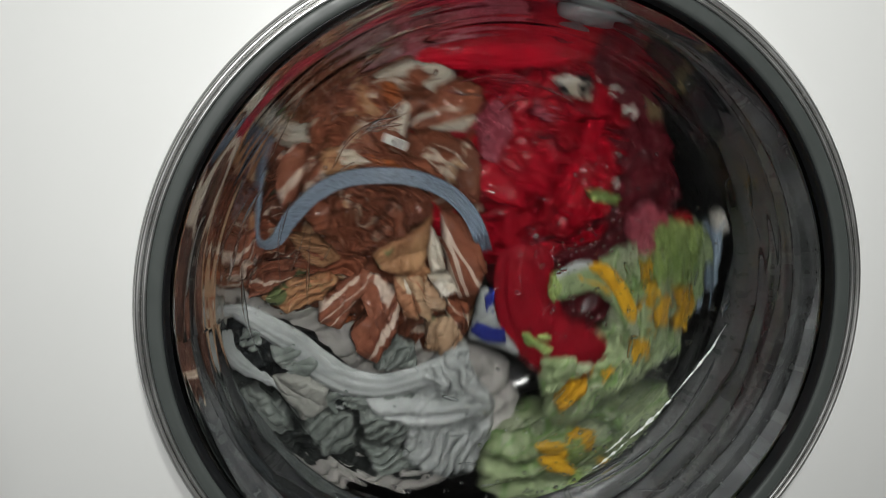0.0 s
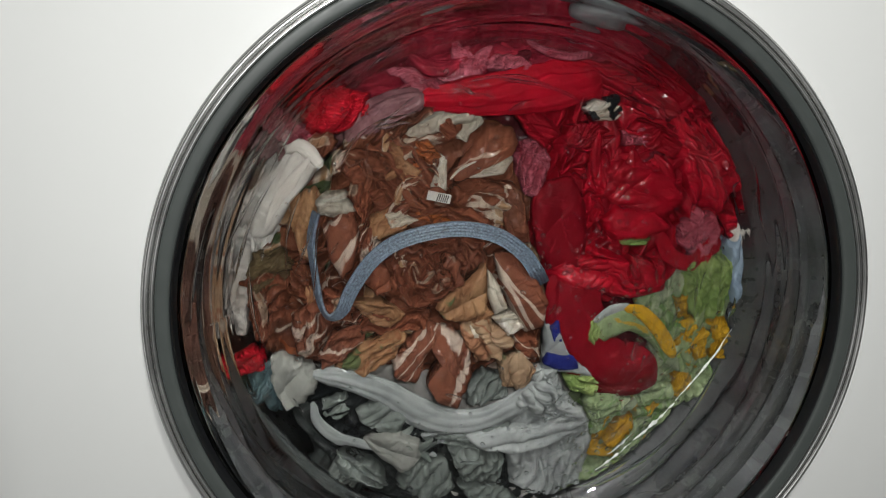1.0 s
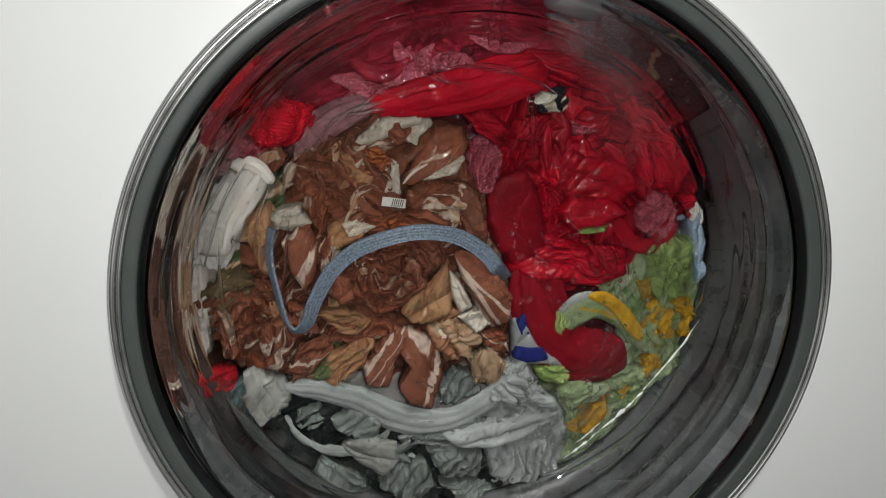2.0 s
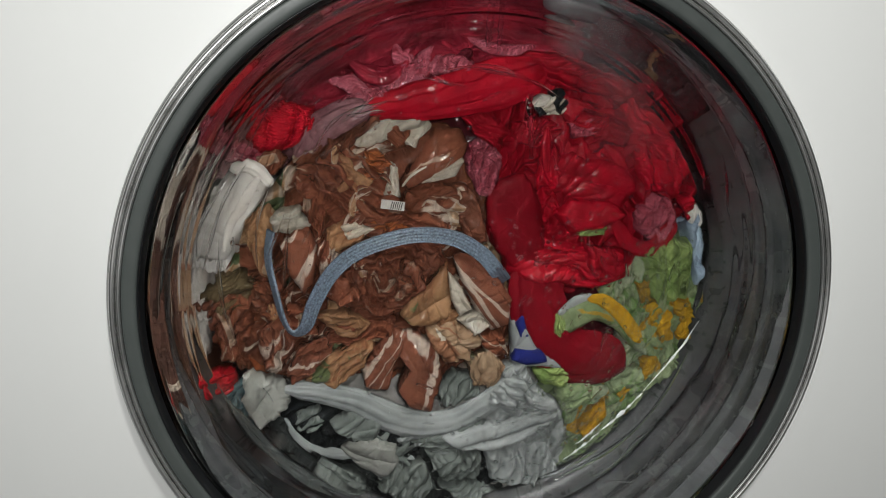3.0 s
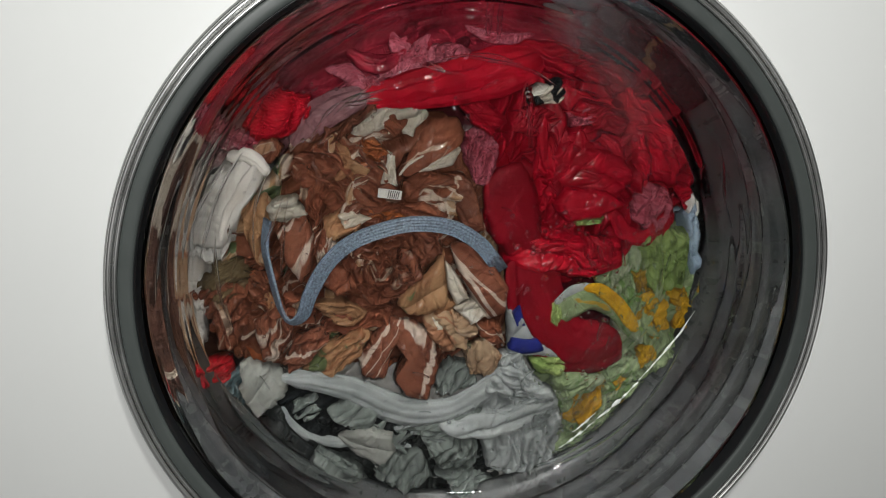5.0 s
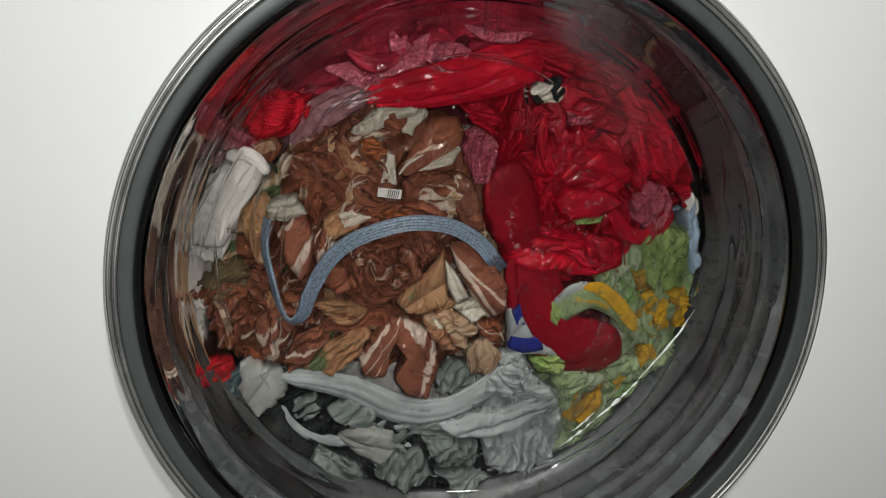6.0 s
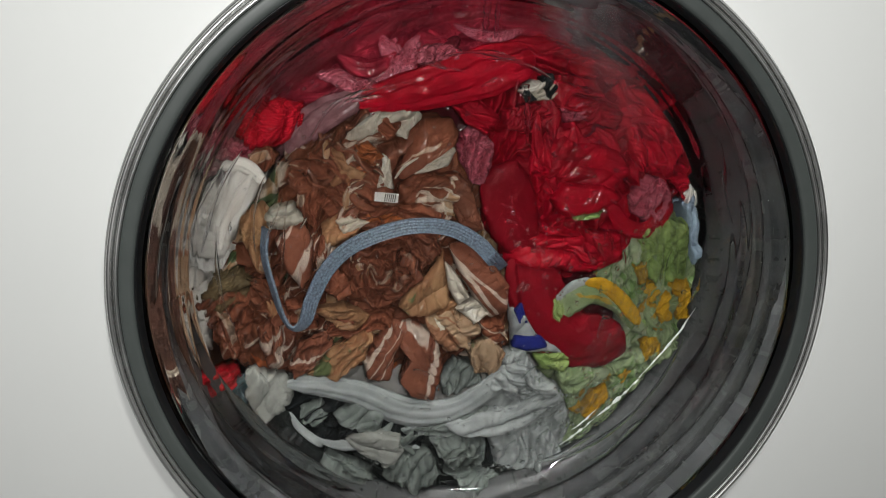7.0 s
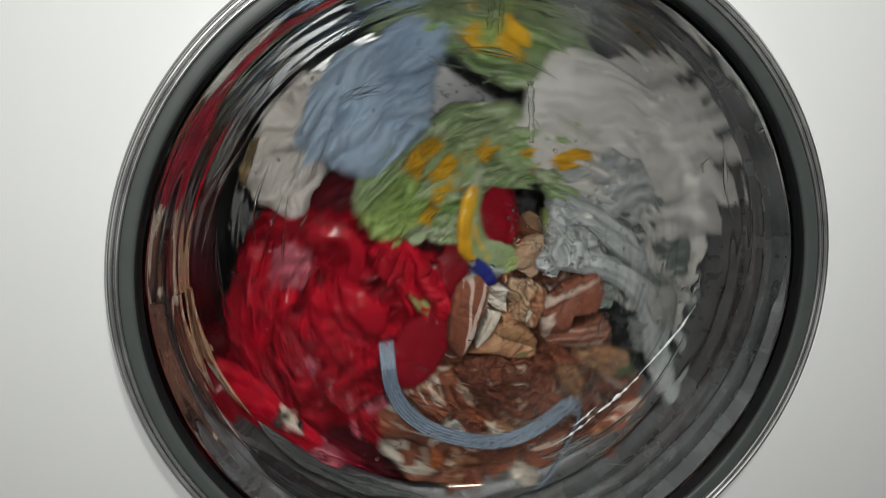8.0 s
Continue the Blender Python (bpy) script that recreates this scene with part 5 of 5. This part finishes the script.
def build_water():
    g = tagged(new("water_jet"), "clear water streaming from the nozzle at the top of the gasket", "water")
    g.location = (0, 0, ZC)
    stream(g, "thread", [(0.020, 0.096, 0.215), (0.016, 0.092, 0.195), (0.014, 0.090, 0.172)], 0.0030, 1)
    stream(g, "thread", [(0.026, 0.098, 0.215), (0.024, 0.094, 0.190), (0.022, 0.091, 0.168)], 0.0022, 2)
    stream(g, "thread", [(0.046, 0.092, 0.135), (0.047, 0.090, 0.115), (0.048, 0.0895, 0.090)], 0.0026, 3)
    h = tagged(new("water_spray"), "grey fan of fine spray falling over the red shirt", "water")
    h.location = (0, 0, ZC)
    for k, (x0, x1, spread, low, y) in enumerate(((0.052, 0.108, 0.030, 0.155, 0.0885), (0.075, 0.125, 0.075, 0.06, 0.0900))):
        u, v = np.meshgrid(np.linspace(0, 1, 40), np.linspace(0, 1, 60))
        x = x0 + (x1 - x0) * u + spread * v ** 1.4 * (u + 0.1)
        z = 0.225 + (low - 0.225) * v - 0.03 * u * v
        yy = y - 0.003 * np.sin(u * math.pi) * (1 - v) + 0.001 * value_noise(np.stack([u * 8, v * 4, u * 0 + k], -1))
        front = np.stack([x, yy, z], -1)
        rear = np.stack([x, yy + 0.0006, z], -1)[:, ::-1]
        pts = np.concatenate([front, rear], 1)
        me = grid_mesh("spray_sheet", pts, close_v=True)
        layer = me.uv_layers.new(name="sheet")
        place = np.concatenate([np.stack([u, v], -1), np.stack([u, v], -1)[:, ::-1]], 1).reshape(-1, 2)
        corner = np.empty(len(me.loops), int)
        me.loops.foreach_get("vertex_index", corner)
        layer.data.foreach_set("uv", place[corner].ravel())
        ob = part("spray_sheet", me, spray_mist if k else spray_dense, h)
        ob.visible_shadow = False
    return g, h


def build_drops():
    """Beads and runs of water on the inner face of the drum side of the glass."""
    g = tagged(new("water_drops"), "beads and short runs of water clinging to the door glass", "water", kind="stuff")
    rng = random.Random(11)
    verts, faces = [], []
    ball = bmesh.new()
    bmesh.ops.create_icosphere(ball, subdivisions=2, radius=1.0)
    base = np.array([v.co[:] for v in ball.verts])
    tris = [[v.index for v in f.verts] for f in ball.faces]
    ball.free()
    for k in range(470):
        a = radians(rng.gauss(-58, 26)) if k < 230 else rng.uniform(0, 2 * math.pi)
        r = min(0.178, abs(rng.gauss(0.150, 0.030)))
        if k >= 330:            # clusters over the middle
            a, r = radians(rng.gauss(8, 24)), abs(rng.gauss(0.080, 0.030))
        size = rng.uniform(0.0005, 0.0012) if rng.random() < 0.8 else rng.uniform(0.0012, 0.0019)
        run = rng.uniform(1.0, 1.6) if rng.random() < 0.93 else rng.uniform(3.0, 8.0)
        lean = a + math.pi / 2 + rng.gauss(0, 0.3) if run > 3 else rng.uniform(0, 3)
        y = 0.0826 - 0.26 * (r / 0.178) ** 2 * 0.0085
        p = base * (size * run, size * 0.55, size)
        c, sn = math.cos(lean), math.sin(lean)
        q = np.stack([p[:, 0] * c - p[:, 2] * sn + r * math.cos(a), p[:, 1] + y, p[:, 0] * sn + p[:, 2] * c + ZC + r * math.sin(a)], 1)
        start = len(verts)
        verts += q.tolist()
        faces += [[start + i for i in t] for t in tris]
    prof = np.array([(0.0, 0.0826), (0.05, 0.0822), (0.10, 0.0810), (0.15, 0.0800), (0.178, 0.0785), (0.188, 0.0755), (0.1935, 0.068), (0.1985, 0.054), (0.2035, 0.038)])
    # arcs of water added in place of reflections in the bowl's curved edge
    for k in range(24):
        if 12 <= k < 14:             # long beads of water, added for the bright line on the bowl's lower edge
            a0, r0 = radians((-44, -62, -20)[k - 12]), (0.1865, 0.1800, 0.1985)[k - 12]
        elif k < 7 or k >= 14:
            a0, r0 = radians(rng.uniform(85, 175)), rng.uniform(0.140, 0.200)
        else:
            a0, r0 = radians(rng.uniform(-85, 40)), rng.uniform(0.165, 0.200)
        span, wide = rng.uniform(0.06, 0.42), rng.uniform(0.0008, 0.0024)
        drift = rng.uniform(-0.014, 0.014)
        if k >= 14:
            span, wide, a0 = rng.uniform(0.10, 0.45), rng.uniform(0.0005, 0.0012), radians(rng.uniform(70, 190))
        if 12 <= k < 14:
            span, wide, drift = (0.85, 0.30, 0.35)[k - 12], 0.0017, 0.004
        start = len(verts)
        steps = 26
        for i in range(steps):
            f = i / (steps - 1)
            r = min(0.2025, max(0.12, r0 + drift * f + 0.0012 * math.sin(5 * f + k)))
            a = a0 + span * (f - 0.5)
            w = wide * math.sin(math.pi * (0.03 + 0.94 * f)) * (1 + 0.4 * math.sin(9 * f + k))
            y = float(np.interp(r, prof[:, 0], prof[:, 1])) + 0.0002
            for j in range(6):
                q = j * math.pi / 3
                rr = r + 1.4 * w * math.cos(q)
                verts.append((rr * math.cos(a), y + 0.8 * w * math.sin(q), ZC + rr * math.sin(a)))
        for i in range(steps - 1):
            for j in range(6):
                p0, p1 = start + i * 6 + j, start + i * 6 + (j + 1) % 6
                faces.append([p0, p1, p1 + 6, p0 + 6])
    me = bpy.data.meshes.new("water_drops")
    me.from_pydata(verts, [], faces)
    me.polygons.foreach_set("use_smooth", [True] * len(me.polygons))
    part("drops", me, bead_water, g).visible_shadow = False


build_drops()


def build_edge_glint():
    """A broken white line, painted for the reflection on the lower edge of the bowl."""
    g = tagged(new("suds"), "thin broken white line painted for the reflection along the lower edge of the glass bowl", "suds", kind="stuff")
    g.location = (0, 0, ZC)
    glint_white = simple("painted_glint", (0.62, 0.63, 0.63), 0.5, 0, 0.35, 300, 0.002)
    for lo, hi, r0, r1, big in ((-63.0, -51.0, 0.1755, 0.1725, 0.0011), (-50.0, -35.0, 0.1722, 0.1750, 0.0016), (-34.5, -12.0, 0.1752, 0.1930, 0.0010), (-58.0, -49.0, 0.1690, 0.1670, 0.0008)):
        COUNT[0] += 1
        steps = 90
        f = np.linspace(0, 1, steps)
        a = np.radians(lo + (hi - lo) * f)
        rag = value_noise(np.stack([f * 12, f * 0 + COUNT[0], f * 0], -1))
        w = np.maximum(0.0002, big * np.sin(np.pi * np.clip(f, 0.03, 0.97)) ** 0.5 * (0.8 + 0.6 * rag))
        rr = r0 + (r1 - r0) * f ** 1.3 + 0.0007 * value_noise(np.stack([f * 7, f * 0, f * 0 + COUNT[0]], -1))
        q = np.linspace(0, 2 * np.pi, 10, endpoint=False)
        away = rr[:, None] + w[:, None] * np.cos(q)
        pts = np.stack([away * np.cos(a)[:, None], 0.0805 + 0.5 * w[:, None] * np.sin(q), away * np.sin(a)[:, None]], -1)
        part("froth_line", grid_mesh("froth_line", pts, close_v=True, caps=True), glint_white, g)


build_edge_glint()


def build_film():
    g = tagged(new("water_film"), "streaky film of water sliding down the inside of the door glass", "water")
    g.location = (0, 0, ZC)
    u, v = np.meshgrid(np.linspace(0, 1, 30), np.linspace(0, 1, 70))
    r, a = 0.105 + 0.080 * u, np.radians(-88 + 112 * v)
    y = 0.0862 - 0.002 * u ** 3
    front = np.stack([r * np.cos(a), y, r * np.sin(a)], -1)
    pts = np.concatenate([front, (front + (0, 0.0006, 0))[:, ::-1]], 1)
    me = grid_mesh("film", pts, close_v=True)
    layer = me.uv_layers.new(name="sheet")
    place = np.concatenate([np.stack([u, v], -1), np.stack([u, v], -1)[:, ::-1]], 1).reshape(-1, 2)
    corner = np.empty(len(me.loops), int)
    me.loops.foreach_get("vertex_index", corner)
    layer.data.foreach_set("uv", place[corner].ravel())
    part("film", me, film_material(), g).visible_shadow = False


build_film()
spray_dense = spray_material("dense_spray", 0.10, 0.42, 60)
spray_mist = spray_material("thin_spray", 0.01, 0.13, 30)
jet, spray = build_water()

# ---- lamp on the ceiling ----


def build_lamp():
    g = tagged(new("ceiling_lamp"), "round white ceiling lamp", "lamp")
    g.location = (LAMP.x, LAMP.y, 2.40)
    bm = bmesh.new()
    bmesh.ops.create_cone(bm, cap_ends=True, segments=48, radius1=0.17, radius2=0.18, depth=0.03, matrix=Matrix.Translation((0, 0, -0.016)))
    part("base", bm, enamel, g)
    return g


build_lamp()


# ---- what moves ----
HEAP = [  # seconds, turn of the heap against the clock in degrees, shift across and up in metres
    (0.0, -17.0, -0.035, 0.041), (0.1, -30.0, -0.022, 0.014), (0.2, -35.0, -0.012, 0.006), (0.3, -37.0, -0.006, 0.004), (0.5, -33.6, -0.004, 0.0035),
    (0.7, -20.0, 0.003, 0.006), (0.85, -11.0, 0.006, 0.007), (1.0, -5.5, 0.007, 0.0075), (1.2, -2.0, 0.005, 0.006), (1.5, 0.0, 0.0027, 0.005), (1.8, 0.0, 0.001, 0.002), (2.8, 0.0, 0.0, 0.0),
    (6.6, 0.2, 0.0, 0.0), (6.85, 0.8, 0.0, -0.001), (7.0, 2.6, 0.0, -0.0018), (7.15, 7.0, -0.001, -0.001), (7.3, 14.5, -0.001, 0.0), (7.5, 30.9, -0.0015, 0.0015),
    (7.6, 47.0, -0.003, -0.004), (7.7, 66.0, -0.005, -0.016), (7.8, 86.0, -0.007, -0.032), (7.9, 108.0, -0.009, -0.050), (8.0, 131.0, -0.0095, -0.064)]


OWN = {  # what a garment does besides: seconds, turn, shift across, inwards and up
    "light_blue_shirt": [(0.0, 0, 0.050, 0.040, 0), (0.5, 0, 0.020, 0.010, 0), (1.0, 0, 0, 0, 0), (7.3, 0, 0, 0, 0), (7.5, 0, 0.048, 0.000, 0.020), (7.6, 0, 0.050, -0.010, 0.018), (7.8, 0, 0.063, -0.020, 0.034), (8, 15, 0.060, -0.020, 0.105)],
    "beige_blouse": [(0.0, 0, 0, 0, 0), (7.3, 0, 0, 0, 0), (7.5, 0, 0.070, -0.030, -0.014), (7.6, 0, 0.061, -0.020, 0.003), (7.8, 10, 0.093, -0.020, 0.094), (8, 10, 0.028, -0.020, 0.188)],
    "green_dress": [(0, 5, 0.018, -0.004, 0.012), (0.1, 5, 0.018, -0.002, 0.018), (0.3, 0, 0.018, 0.000, 0.022), (0.5, 0, 0.021, 0.000, 0.024), (1.0, 0, 0, 0, 0), (7.3, 0, 0, 0, 0), (7.6, 0, 0.016, 0.000, -0.011), (7.8, 5, 0.055, 0.000, -0.013), (8, 0, 0.059, 0.000, 0.006)],
    "red_leggings": [(0, 8, 0.006, -0.002, -0.010), (0.1, -5, 0.008, 0.000, -0.010), (0.5, 0, 0.004, -0.004, -0.002), (1.0, 0, 0, 0, 0), (7.3, 0, 0, 0, 0), (7.6, 0, 0.014, 0.000, -0.011), (7.8, 0, 0.025, 0.000, 0.003), (8, -20, -0.004, 0.014, 0.004)],
    "white_shirt": [(0, 0, -0.012, 0.000, -0.005), (1.0, 0, 0, 0, 0), (7.3, 0, 0, 0, 0), (7.8, 0, -0.020, -0.002, 0.007), (8, 0, 0.034, -0.004, 0.004)],
    "grey_white_blouse": [(0, 0, -0.003, 0.000, 0.001), (1.0, 0, 0, 0, 0), (7.3, 0, 0, 0, 0), (7.8, 0, -0.022, 0.000, 0.037), (8, 0, 0.004, 0.000, 0.009)],
    "red_shirt": [(0, -25, -0.072, 0.014, 0.065), (0.1, -10, -0.040, 0.008, 0.073), (0.3, 0, -0.002, 0.000, 0.044), (1.0, 0, 0, 0, 0), (7.3, 0, 0, 0, 0), (7.8, 0, 0.007, 0.000, -0.009), (8, 0, 0.023, 0.000, 0.015)],
    "red_towel": [(0, 10, 0.044, 0.000, 0.000), (1.0, 0, 0, 0, 0), (7.3, 0, 0, 0, 0), (7.8, 0, 0.000, 0.000, 0.056), (8, 0, -0.070, 0.000, 0.076)],
    "bed_sheet": [(0.0, 0, 0, 0, 0), (7.3, 0, 0, 0, 0), (8, 0, 0.006, 0.000, 0.032)],
    "woven_tape": [(0.0, 0, 0, 0, 0), (7.3, 0, 0, 0, 0), (7.8, 0, -0.020, 0.000, 0.024), (8, 18, -0.042, 0.000, 0.006)],
    "cream_jumper": [(0.0, 0, 0, 0, 0), (7.3, 0, 0, 0, 0), (8, 0, 0.020, -0.036, 0.060)],
}


PINNED = ("yellow_skirt", "cream_rim_reflection", "red_rim_reflection", "dark_rim_strips")    # these turn with the drum, or drag behind it in the gap


def motions():
    for g in LAUNDRY:
        rows = []
        for t, turn, dx, dz in HEAP:
            if g.name in PINNED:
                slow = turn if g.name == "yellow_skirt" else (0.35 if turn < 0 else 0.12) * turn
                rows.append((t, pose(0.008 * math.cos(radians(slow)) + 0.017 * math.sin(radians(slow)), 0,
                                     ZC + 0.008 * math.sin(radians(slow)) - 0.017 * math.cos(radians(slow)), 0, -slow, 0)))
                continue
            own = OWN.get(g.name, [(0.0, 0, 0, 0, 0)])
            times = [r[0] for r in own]
            a, x, y, z = (float(np.interp(t, times, [r[i] for r in own])) for i in (1, 2, 3, 4))
            rows.append((t, pose(HEART.x + dx + x, y, HEART.z + dz + z, 0, -turn - a, 0)))
        walk(g, rows)
    walk(drum, [(t, pose(0, 0, ZC, 0, -turn, 0)) for t, turn, _, _ in HEAP])
    for thing, sway in ((jet, 0.0015), (spray, 0.003)):
        rows = [(0.0, pose(0, 0, ZC + 0.16)), (1.2, pose(0, 0, ZC + 0.16)), (1.5, pose(0, 0, ZC + 0.03)), (1.8, pose(0, 0, ZC))]
        for k in range(1, 32):
            t = 1.8 + 0.2 * k
            rows.append((round(t, 2), pose(sway * math.sin(k * 2.1), 0, ZC + sway * math.sin(k * 1.3))))
        walk(thing, rows)


motions()
